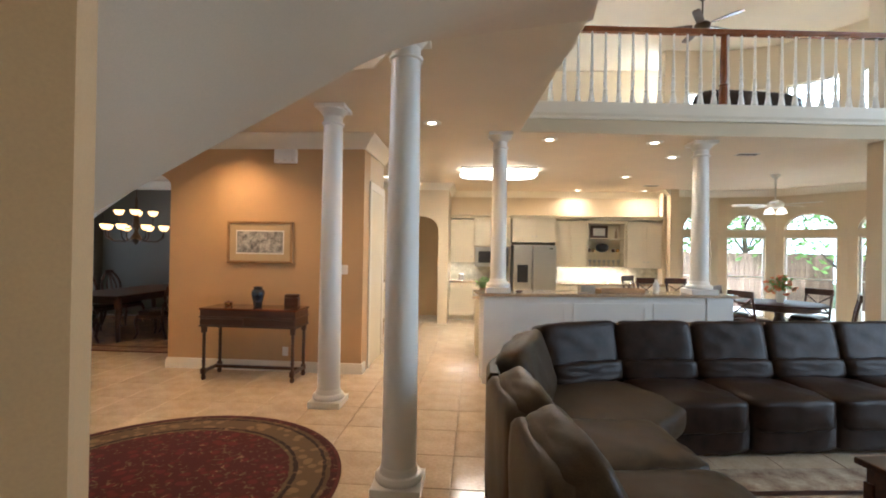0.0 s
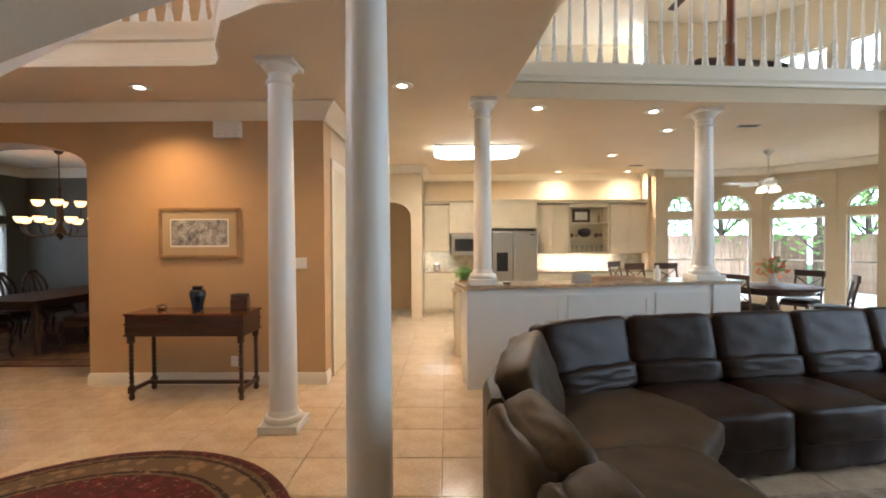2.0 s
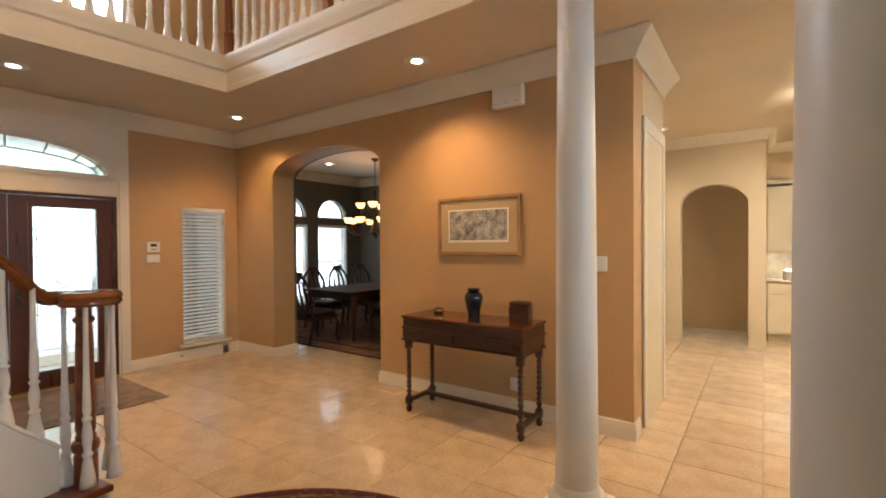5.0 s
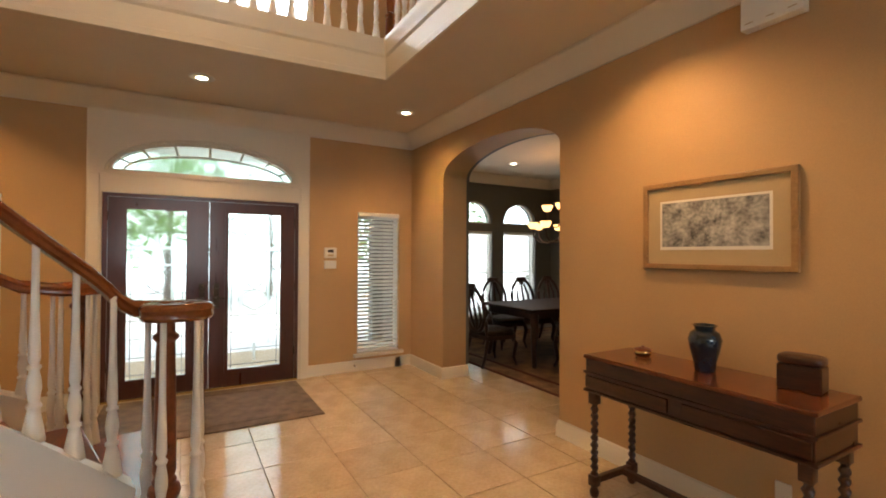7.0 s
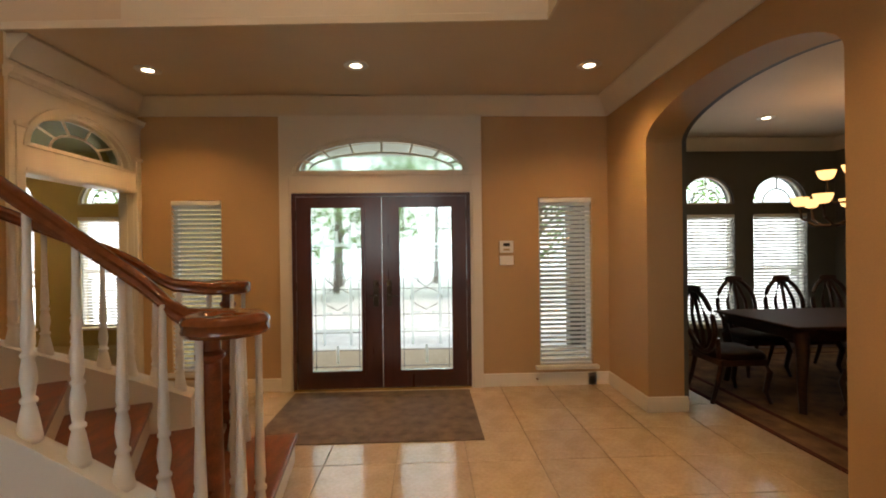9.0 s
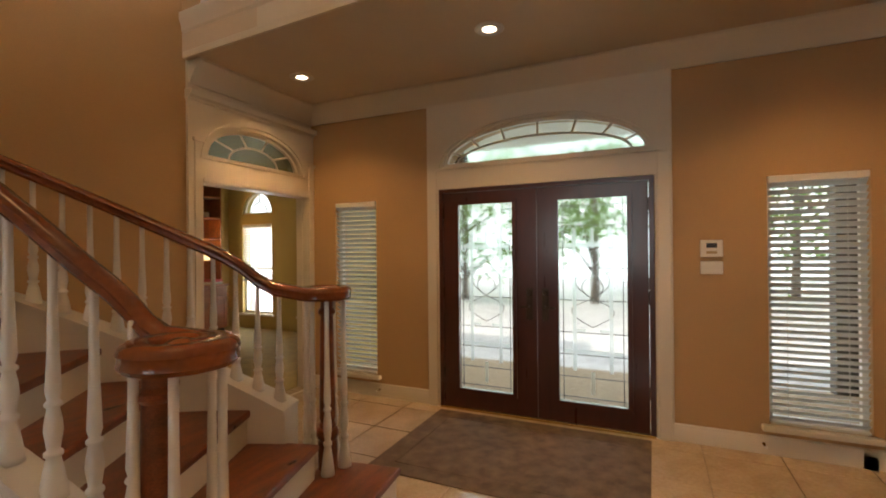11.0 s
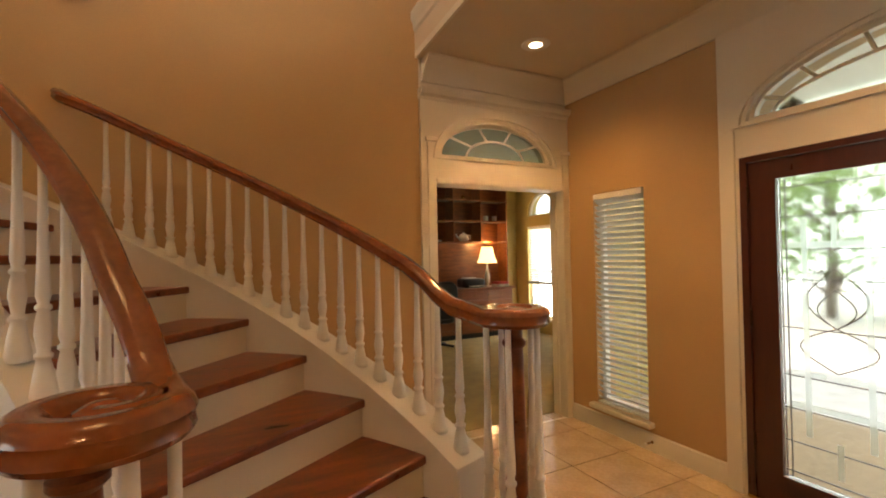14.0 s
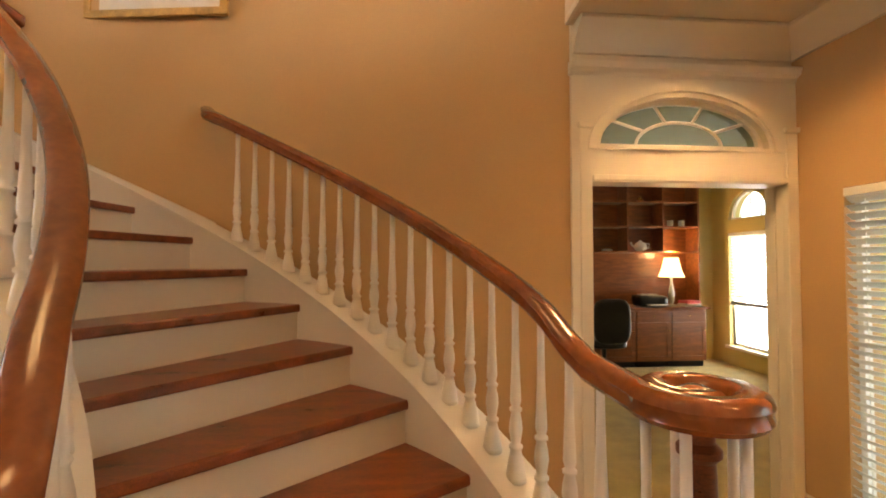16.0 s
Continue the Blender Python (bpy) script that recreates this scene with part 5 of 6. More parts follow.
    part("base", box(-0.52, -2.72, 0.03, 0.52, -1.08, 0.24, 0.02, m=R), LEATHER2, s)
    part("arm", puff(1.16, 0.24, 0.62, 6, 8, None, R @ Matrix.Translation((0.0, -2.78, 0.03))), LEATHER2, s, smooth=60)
    return s


sofa()


def coffee_table():
    t = thing("coffee_table", "dark wooden coffee table on the living room rug", "table", pose(2.87, 2.86, 0, 0, 0, 9.5))
    part("tabletop", box(-0.5, -0.45, 0.40, 0.6, 0.45, 0.44, 0.008), DARKWOOD, t)
    part("apron", box(-0.46, -0.41, 0.07, 0.56, 0.41, 0.40, 0.004), DARKWOOD, t)
    for x in (-0.44, 0.54):
        for y in (-0.39, 0.39):
            part("leg", box(x - 0.03, y - 0.03, 0.012, x + 0.03, y + 0.03, 0.31, 0.006), DARKWOOD, t)


coffee_table()


# ---------------------------------------------------------------- kitchen
def bar():
    ang = 9.8
    b = thing("breakfast_bar", "white panelled breakfast bar with a tan granite top", "counter", pose(0.19, 5.94, 0, 0, 0, ang))
    L, D = 3.22, 0.46
    part("body", box(0.0, 0.0, 0, L, D - 0.12, 1.063, 0.004), WHITE, b)
    top = holed([(-0.06, -0.06), (L + 0.05, -0.06), (L + 0.05, D), (-0.06, D)], [], 0.036, Matrix.Translation((0, 0, 1.064)))
    part("countertop", top, GRANITE, b, "tan granite bar top")
    n = 3
    for i in range(n):
        x0, x1 = 0.06 + (L - 0.06) * i / n, (L - 0.06) * (i + 1) / n
        part("panel_frame", holed(rect(x0, 0.14, x1, 0.98), [rect(x0 + 0.06, 0.20, x1 - 0.06, 0.92)], 0.012, Matrix(((1, 0, 0, 0), (0, 0, -1, 0), (0, 1, 0, 0), (0, 0, 0, 1)))), WHITE, b)
    part("end_panel", box(-0.014, 0.03, 0.14, 0.0, D - 0.15, 0.98, 0.004), WHITE, b)
    part("end_pier", box(-0.02, -0.02, 0, 0.34, 0.0, 1.05, 0.003), WHITE, b)
    part("end_pier", box(L - 0.34, -0.02, 0, L + 0.02, 0.0, 1.05, 0.003), WHITE, b)
    part("skirting", box(-0.022, -0.024, 0, L + 0.02, -0.001, 0.11, 0.004), WHITE, b)
    return b


bar()


def cabinet(name, x0, y0, z0, x1, y1, z1, doors, m=None, drawers=0, label="ivory painted kitchen cabinet with panelled doors", toe=False, mat=None, knob=None):
    """Front face towards minus y."""
    mat = mat or CABINET
    c = thing(name, label, "cabinet", m)
    part("body", box(x0, y0, z0 + (0.10 if toe else 0), x1, y1, z1, 0.003), mat, c)
    if toe:
        part("toe_kick", box(x0 + 0.01, y0 + 0.06, z0, x1 - 0.01, y1, z0 + 0.10), BLACK if mat is not CABINET else mat, c)
    zb, zt = z0 + (0.12 if toe else 0.02), z1 - 0.02
    if drawers:
        w = (x1 - x0) / doors
        for i in range(doors):
            d = part("drawer_front", box(x0 + w * i + 0.015, y0 - 0.018, zt - 0.15, x0 + w * (i + 1) - 0.015, y0, zt, 0.004), mat, c)
            part("knob", lathe([(0.006, 0), (0.014, 0.014), (0.012, 0.022), (0.002, 0.025)], 12, None, Matrix.Translation((x0 + w * (i + 0.5), y0 - 0.018, zt - 0.075)) @ pose(0, 0, 0, 90)), knob or STEEL, d)
        zt -= 0.17
    w = (x1 - x0) / doors
    for i in range(doors):
        a, b = x0 + w * i + 0.012, x0 + w * (i + 1) - 0.012
        mm = Matrix(((1, 0, 0, 0), (0, 0, -1, y0), (0, 1, 0, 0), (0, 0, 0, 1)))
        d = part("door", holed(rect(a, zb, b, zt), [rect(a + 0.06, zb + 0.06, b - 0.06, zt - 0.06)], 0.02, mm), mat, c)
        part("panel", box(a + 0.055, y0 - 0.010, zb + 0.055, b - 0.055, y0 + 0.001, zt - 0.055, 0.003), mat, d)
        kx = b - 0.035 if i % 2 == 0 else a + 0.035
        kz = zb + 0.12 if z0 > 1.0 else zt - 0.12
        part("knob", lathe([(0.006, 0), (0.014, 0.014), (0.012, 0.022), (0.002, 0.025)], 12, None, Matrix.Translation((kx, y0 - 0.02, kz)) @ pose(0, 0, 0, 90)), knob or STEEL, d)
    return c


KW = 11.58
cabinet("base_cabinet", -0.53, KW - 0.62, 0, 0.03, KW - 0.002, 0.88, 1, drawers=1, toe=True)
cabinet("base_cabinet", 0.03, KW - 0.62, 0, 0.89, KW - 0.002, 0.88, 2, drawers=1, toe=True)
cabinet("base_cabinet", 1.92, KW - 0.62, 0, 4.42, KW - 0.002, 0.88, 4, drawers=1, toe=True)
cabinet("wall_cabinet", -0.53, KW - 0.36, 1.34, 0.03, KW - 0.002, 2.36, 1)
cabinet("wall_cabinet", 0.03, KW - 0.42, 1.73, 0.89, KW - 0.002, 2.40, 2)
cabinet("wall_cabinet", 0.91, KW - 0.62, 1.83, 1.91, KW - 0.002, 2.40, 2)
cabinet("wall_cabinet", 1.92, KW - 0.40, 1.28, 2.66, KW - 0.002, 2.36, 2)
cabinet("wall_cabinet", 3.56, KW - 0.40, 1.28, 4.42, KW - 0.002, 2.36, 2)
for x0, x1, d in ((-0.53, 0.90, 0.40), (0.90, 1.92, 0.64), (1.92, 4.42, 0.42)):
    structure("cabinet_cornice", sweep([(x0, KW - d, 2.39), (x1, KW - d, 2.39)], [(-d + 0.01, 0), (0.01, 0), (0.02, 0.03), (0.05, 0.06), (0.05, 0.075), (-d + 0.01, 0.075)]), CABINET, "ivory cornice on the kitchen cabinets", "trim")
for x0, x1 in ((-0.535, 0.90), (1.91, 4.425)):
    structure("worktop", box(x0, KW - 0.65, 0.882, x1, KW - 0.003, 0.92, 0.006), GRANITE, "tan granite kitchen worktop", "worktop")
    structure("backsplash", box(x0 + 0.01, KW - 0.016, 0.921, x1 - 0.01, KW - 0.003, 1.34), SPLASH, "mottled stone backsplash", "backsplash")


def open_shelves():
    s = thing("open_shelf_cabinet", "ivory open shelf cabinet holding glasses and a framed photo", "shelf")
    x0, x1, y0, y1, z0, z1 = 2.67, 3.55, KW - 0.38, KW - 0.003, 1.28, 2.38
    part("back", box(x0, y1 - 0.015, z0, x1, y1, z1), CABINET, s)
    for x in (x0, x1 - 0.03):
        part("side", box(x, y0, z0, x + 0.03, y1 - 0.015, z1, 0.003), CABINET, s)
    for z in (z0, z0 + 0.33, z0 + 0.66, z1 - 0.08):
        part("shelf", box(x0 + 0.03, y0 + 0.01, z, x1 - 0.03, y1 - 0.015, z + (0.08 if z > 2.2 else 0.025), 0.002), CABINET, s)
    return (z0 + 0.025, z0 + 0.355, z0 + 0.685)


sz = open_shelves()
for i in range(7):
    solid("drinking_glass", lathe([(0.03, 0), (0.032, 0.01), (0.008, 0.03), (0.008, 0.06), (0.035, 0.09), (0.038, 0.15), (0.034, 0.15), (0.03, 0.09)], 14), STEEL, "clear stemmed glass on the open shelf", "glass", group="glasses on the shelf", smooth=50, m=pose(2.78 + 0.11 * i, KW - 0.2, sz[0]))
solid("serving_dish", lathe([(0.05, 0), (0.13, 0.05), (0.15, 0.13), (0.11, 0.19), (0.03, 0.21)], 24), BLACK, "dark round dish on the open shelf", "dish", smooth=50, m=pose(3.06, KW - 0.2, sz[1]))
for i, x in enumerate((2.76, 2.86, 3.32, 3.42)):
    solid("ornament", lathe([(0.03, 0), (0.045, 0.03), (0.04, 0.07), (0.015, 0.09)], 14), (DARKWOOD, GRANITE, DARKWOOD, BRASS)[i], "small dark ornament on the open shelf", "ornament", smooth=50, m=pose(x, KW - 0.2, sz[1]))
ph = thing("photo_frame", "dark framed photograph on the open shelf", "picture frame", pose(3.0, KW - 0.14, sz[2]))
part("frame", holed(rect(-0.2, 0, 0.2, 0.30), [rect(-0.14, 0.06, 0.14, 0.24)], 0.02, facing_y(-0.01)), DARKWOOD, ph)
part("photo", box(-0.15, -0.002, 0.05, 0.15, 0.004, 0.25), PAPER, ph)
solid("bottle", lathe([(0.03, 0), (0.03, 0.14), (0.012, 0.18), (0.012, 0.24)], 14), GRANITE, "small tan bottle on the open shelf", "bottle", smooth=50, m=pose(3.38, KW - 0.2, sz[2]))


def fridge():
    f = thing("refrigerator", "stainless steel side-by-side refrigerator with water dispenser", "refrigerator", pose(0.93, KW - 0.80, 0))
    part("body", box(0, 0.05, 0.03, 0.96, 0.78, 1.77, 0.01), BLACK, f)
    a = part("door", box(0.003, -0.02, 0.10, 0.425, 0.05, 1.77, 0.02, None, 3), STEEL, f)
    b = part("door", box(0.432, -0.02, 0.10, 0.957, 0.05, 1.77, 0.02, None, 3), STEEL, f)
    part("water_dispenser", box(0.09, -0.026, 0.92, 0.33, -0.018, 1.32, 0.004), BLACK, a, "black recessed dispenser")
    part("handle", tube([(0.395, -0.02, 0.55), (0.395, -0.06, 0.58), (0.395, -0.06, 1.60), (0.395, -0.02, 1.63)], 0.012, 8), STEEL, a)
    part("handle", tube([(0.46, -0.02, 0.55), (0.46, -0.06, 0.58), (0.46, -0.06, 1.60), (0.46, -0.02, 1.63)], 0.012, 8), STEEL, b)
    part("badge", box(0.80, -0.0225, 1.68, 0.89, -0.0195, 1.70), BLACK, b)
    part("kick_plate", box(0.01, 0.0, 0.0, 0.95, 0.05, 0.095, 0.004), BLACK, f)


fridge()


def microwave():
    f = thing("microwave", "stainless steel microwave under the wall cabinet", "microwave", pose(0.06, KW - 0.42, 1.25))
    part("case", box(0, 0, 0, 0.78, 0.40, 0.46, 0.008), STEEL, f)
    d = part("door", box(0.01, -0.022, 0.02, 0.60, 0.0, 0.44, 0.006), STEEL, f)
    part("window", box(0.08, -0.026, 0.09, 0.53, -0.021, 0.36, 0.003), BLACK, d)
    part("control_panel", box(0.61, -0.02, 0.02, 0.77, 0.0, 0.44, 0.004), BLACK, f)


microwave()


def island():
    s = thing("kitchen_island", "ivory kitchen island with granite top and a lower shelf end", "kitchen island")
    part("body", box(0.08, 7.37, 0, 2.8, 8.47, 0.88, 0.004), CABINET, s)
    part("worktop", box(0.03, 7.32, 0.88, 2.85, 8.52, 0.92, 0.008), GRANITE, s)
    for i in range(3):
        y0 = 7.42 + 0.35 * i
        part("end_panel", box(0.066, y0, 0.14, 0.08, y0 + 0.31, 0.82, 0.004), CABINET, s)
    part("plinth", box(0.10, 7.36, 0.0, 2.78, 8.48, 0.09), CABINET, s)


island()
kl = thing("kitchen_light", "long lit white fluorescent ceiling light with rounded ends", "ceiling light", pose(0.45, 8.58, CEIL))
part("housing", box(-0.66, -0.30, -0.03, 0.66, 0.30, -0.002, 0.01), WHITE, kl)
part("diffuser", puff(1.36, 0.60, 0.12, 4.0, 7, None, Matrix.Translation((0, 0, -0.15))), TUBEGLOW, kl, "glowing white diffuser", smooth=60)
# side run seen through the passage
cabinet("base_cabinet", -0.75, 0, 0, 0.53, 0.6, 0.90, 2, pose(-1.93, 9.75, 0, 0, 0, 90), 1, toe=True)
structure("worktop", box(-2.54, 8.98, 0.902, -1.90, 10.29, 0.94, 0.006), GRANITE, "tan granite side worktop", "worktop")
cabinet("wall_cabinet", -0.75, 0, 1.45, 0.53, 0.34, 2.4, 2, pose(-2.2, 9.75, 0, 0, 0, 90))
# door casing at the passage
for y in (6.42, 7.25):
    structure("door_casing", box(-1.376, y, 0, -1.355, y + 0.10, 2.42, 0.005), TRIM, "white door casing in the passage", "trim")
structure("door_casing", box(-1.376, 6.42, 2.42, -1.355, 7.35, 2.53, 0.005), TRIM, "white door casing head in the passage", "trim")
structure("door_3", box(-1.378, 6.52, 0.01, -1.366, 7.25, 2.42, 0.003), CABINET, "closed ivory passage door", "door")


def potted_plant(x, y, z):
    p = thing("potted_plant", "small leafy green plant in a brown pot on the counter", "plant", pose(x, y, z))
    part("pot", lathe([(0.06, 0), (0.085, 0.10), (0.09, 0.11), (0.08, 0.11), (0.07, 0.09)], 20), FRAMEWOOD, p, smooth=50)
    bm = bmesh.new()
    rng = random.Random(5)
    for i in range(160):
        a, e, r = rng.uniform(0, 6.28), rng.uniform(0.1, 1.4), rng.uniform(0.04, 0.17)
        c = Vector((r * math.cos(a) * math.cos(e), r * math.sin(a) * math.cos(e), 0.12 + r * math.sin(e)))
        leaf_at(bm, c, rng, 0.05)
    part("leaves", bm, LEAF, p)


def leaf_at(bm, c, rng, size):
    u = Vector((rng.uniform(-1, 1), rng.uniform(-1, 1), rng.uniform(-0.6, 0.6))).normalized()
    v = u.cross(Vector((rng.uniform(-1, 1), rng.uniform(-1, 1), rng.uniform(0.2, 1)))).normalized()
    s = size * rng.uniform(0.6, 1.2)
    n = u.cross(v) * s * 0.15
    a, b, d, e = (bm.verts.new(c - u * s), bm.verts.new(c + v * s * 0.45 + n), bm.verts.new(c + u * s), bm.verts.new(c - v * s * 0.45 + n))
    bm.faces.new((a, b, d)), bm.faces.new((a, d, e))


potted_plant(0.22, 7.52, 0.921)
tray = thing("serving_tray", "wooden trays and papers lying on the breakfast bar", "tray", pose(1.95, 6.46, 1.101, 0, 0, 12))
part("base", box(-0.3, -0.10, 0, 0.3, 0.10, 0.012, 0.003), FRAMEWOOD, tray)
for y in (-0.10, 0.09):
    part("rim", box(-0.3, y, 0.012, 0.3, y + 0.012, 0.05, 0.003), FRAMEWOOD, tray)
for x in (-0.3, 0.288):
    part("rim", box(x, -0.088, 0.012, x + 0.012, 0.09, 0.05, 0.003), FRAMEWOOD, tray)
solid("napkin_holder", box(-0.1, -0.05, 0, 0.1, 0.05, 0.09, 0.01), STEEL, "metal napkin holder on the breakfast bar", "napkin holder", m=pose(1.50, 6.36, 1.101, 0, 0, 9))
solid("lotion_bottle", lathe([(0.035, 0), (0.037, 0.01), (0.037, 0.12), (0.02, 0.145), (0.018, 0.175)], 16), CERAMIC, "white plastic bottle on the breakfast bar", "bottle", smooth=50, m=pose(2.42, 6.48, 1.101))
solid("paperweight", puff(0.09, 0.06, 0.03, 3), DARKWOOD, "small dark object on the breakfast bar", "ornament", smooth=50, m=pose(0.62, 6.12, 1.101))
for i, x in enumerate((0.55, 0.66)):
    solid("canister", lathe([(0.04, 0), (0.045, 0.01), (0.045, 0.12), (0.02, 0.14), (0.008, 0.16)], 16), STEEL, "steel canister on the kitchen worktop", "canister", smooth=50, m=pose(-0.5 + x * 0.4, KW - 0.25, 0.921))


# ---------------------------------------------------------------- chairs and tables
def dining_chair(name, label, m, wood, seat_mat, oval=True, group=""):
    c = thing(name, label, "chair", m, group)
    part("seat", puff(0.50, 0.48, 0.09, 5, 6, None, Matrix.Translation((0, 0, 0.40)), 0.02), seat_mat, c, smooth=60)
    part("seat_rail", box(-0.24, -0.23, 0.36, 0.24, 0.23, 0.42, 0.01), wood, c)
    for x in (-0.21, 0.21):
        part("leg", tube([(x, -0.20, 0.40), (x * 1.12, -0.235, 0.30), (x * 1.05, -0.20, 0.12), (x * 1.15, -0.24, 0.012)], 0.03, 8, ends=(0.034, 0.018)), wood, c, smooth=60)
        part("leg", tube([(x * 0.95, 0.20, 0.40), (x * 0.97, 0.24, 0.2), (x * 1.0, 0.30, 0.012)], 0.024, 8, ends=(0.026, 0.018)), wood, c, smooth=60)
    if oval:
        ring = [(0.235 * math.cos(a) * (1 - 0.12 * math.sin(a) ** 2), 0.24 + 0.10 * (0.5 + 0.5 * math.sin(a)), 0.76 + 0.30 * math.sin(a)) for a in [2 * math.pi * i / 28 for i in range(29)]]
        part("back_frame", tube(ring, 0.024, 8), wood, c, smooth=60)
        sp = [(0, 0.235, 0.47), (0, 0.25, 0.62), (0, 0.29, 0.80), (0, 0.335, 1.03)]
        b = bmesh.new()
        for off, k in ((-0.06, 1.0), (0.0, 0.4), (0.06, 1.0)):
            tube([(off * (0.5 + 1.6 * math.sin(math.pi * i / 3.0)), y, z) for i, (x, y, z) in enumerate(sp)], 0.02, 6, b)
        part("splat", b, wood, c, smooth=60)
        part("crest", puff(0.22, 0.04, 0.07, 3, 5, None, Matrix.Translation((0, 0.335, 1.03))), wood, c, smooth=60)
        for x in (-0.19, 0.19):
            part("back_post", tube([(x, 0.21, 0.42), (x * 1.08, 0.24, 0.62)], 0.022, 8), wood, c, smooth=60)
    else:
        for x in (-0.22, 0.22):
            part("back_post", tube([(x, 0.20, 0.42), (x, 0.24, 0.7), (x, 0.30, 0.98)], 0.02, 8), wood, c, smooth=60)
        part("crest", box(-0.25, 0.27, 0.88, 0.25, 0.31, 1.0, 0.012), wood, c)
        part("cross_bar", tube([(-0.22, 0.22, 0.55), (0, 0.245, 0.72), (0.22, 0.285, 0.88)], 0.012, 6), wood, c, smooth=60)
        part("cross_bar", tube([(0.22, 0.22, 0.55), (0, 0.235, 0.72), (-0.22, 0.285, 0.88)], 0.012, 6), wood, c, smooth=60)
        part("back_rail", box(-0.22, 0.215, 0.53, 0.22, 0.235, 0.57, 0.006), wood, c)
    return c


def dining_table():
    t = thing("dining_table", "long dark mahogany dining table on carved legs", "table", pose(-6.25, 8.50, 0.011))
    part("tabletop", box(-0.57, -1.18, 0.73, 0.57, 1.18, 0.765, 0.012), SATINWOOD, t)
    part("apron", box(-0.50, -1.10, 0.63, 0.50, 1.10, 0.73, 0.006), DARKWOOD, t)
    for x in (-0.46, 0.46):
        for y in (-1.05, 1.05):
            part("leg", tube([(x, y, 0.68), (x * 1.1, y * 1.03, 0.52), (x * 1.0, y, 0.25), (x * 1.1, y * 1.03, 0.0)], 0.04, 10, ends=(0.06, 0.03)), DARKWOOD, t, smooth=60)
    return t


dining_table()
LBL = "dark carved mahogany dining chair with an oval back"
first_chair = dining_chair("dining_chair", LBL, pose(-7.05, 7.95, 0.0, 0, 0, 90), DARKWOOD, LEATHER, True, "dining chairs")
for x, y, rot in ((-7.05, 8.55, 90), (-7.05, 9.15, 90), (-6.25, 9.98, 0), (-5.45, 7.95, -90), (-5.45, 8.55, -90), (-5.45, 9.15, -90), (-6.25, 7.10, 180)):
    copy_thing(first_chair, pose(x, y, 0.0, 0, 0, rot))
for o in scene.objects:
    if o.name.startswith("dining_chair"):
        o.location.z = 0.002


def chandelier(x, y, base, ceil, label):
    c = thing("chandelier", label, "chandelier", pose(x, y, 0))
    part("canopy", lathe([(0.02, ceil - 0.06), (0.05, ceil - 0.04), (0.07, ceil - 0.002)], 20), IRON, c, smooth=50)
    part("chain", tube([(0, 0, ceil - 0.05), (0, 0, base + 0.87)], 0.008, 6), IRON, c)
    part("stem", lathe([(r, base + z) for r, z in [(0.012, 0.0), (0.05, 0.05), (0.10, 0.11), (0.09, 0.15), (0.03, 0.25), (0.06, 0.35), (0.05, 0.55), (0.02, 0.75), (0.03, 0.85), (0.012, 0.89)]], 20), IRON, c, smooth=50)
    for count, rad, dz, ds, off in ((8, 0.49, 0.11, 0.27, 0.2), (4, 0.27, 0.35, 0.55, 0.6)):
        z, zs = base + dz, base + ds
        for i in range(count):
            a = 2 * math.pi * i / count + off
            ca, sa = math.cos(a), math.sin(a)
            pts = [(ca * r, sa * r, h) for r, h in ((0.05, z + 0.02), (rad * 0.4, z - 0.05), (rad * 0.75, z - 0.05), (rad * 0.97, z + 0.03), (rad, zs))]
            arm = part("arm", tube(pts, 0.013, 6), IRON, c, smooth=60)
            part("shade", lathe([(0.03, 0), (0.055, 0.012), (0.075, 0.05), (0.088, 0.095), (0.082, 0.095), (0.066, 0.05), (0.03, 0.012)], 18, None, Matrix.Translation((ca * rad, sa * rad, zs))), SHADEGLOW, arm, "lit amber glass bowl", smooth=60)
    return c


chandelier(-6.4, 8.6, 1.62, CEIL, "bronze two-tier chandelier with lit amber glass shades")
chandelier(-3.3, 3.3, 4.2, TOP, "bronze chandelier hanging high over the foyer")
lamp("chandelier_bulbs", "POINT", 9, (1.0, 0.62, 0.3), pose(-6.4, 8.6, 2.4), radius=0.2)

# breakfast corner
bt = thing("breakfast_table", "round dark wooden breakfast table on a turned pedestal", "table", pose(5.66, 9.15, 0))
part("tabletop", lathe([(0.70, 0.72), (0.72, 0.735), (0.72, 0.755), (0.70, 0.765)], 48), SATINWOOD, bt, smooth=40)
part("apron", lathe([(0.58, 0.63), (0.60, 0.64), (0.60, 0.72)], 40), DARKWOOD, bt, smooth=40)
part("pedestal", lathe([(0.10, 0.12), (0.08, 0.2), (0.13, 0.35), (0.07, 0.5), (0.10, 0.66)], 20), DARKWOOD, bt, smooth=50)
for i in range(4):
    a = math.pi / 4 + i * math.pi / 2
    part("foot", tube([(0.05 * math.cos(a), 0.05 * math.sin(a), 0.2), (0.3 * math.cos(a), 0.3 * math.sin(a), 0.12), (0.45 * math.cos(a), 0.45 * math.sin(a), 0.03)], 0.04, 8, ends=(0.05, 0.03)), DARKWOOD, bt, smooth=60)
bc = dining_chair("breakfast_chair", "dark wooden cross-back chair at the breakfast table", pose(4.96, 8.75, 0, 0, 0, 110), DARKWOOD, LEATHER, False, "breakfast chairs")
for x, y, rot in ((6.21, 8.55, -125), (6.43, 9.5, -65), (5.16, 9.75, 45)):
    copy_thing(bc, pose(x, y, 0, 0, 0, rot))
stool = thing("bar_stool", "dark wooden bar stool with a low cross back", "stool", pose(3.30, 8.8, 0, 0, 0, 20), "kitchen stools")
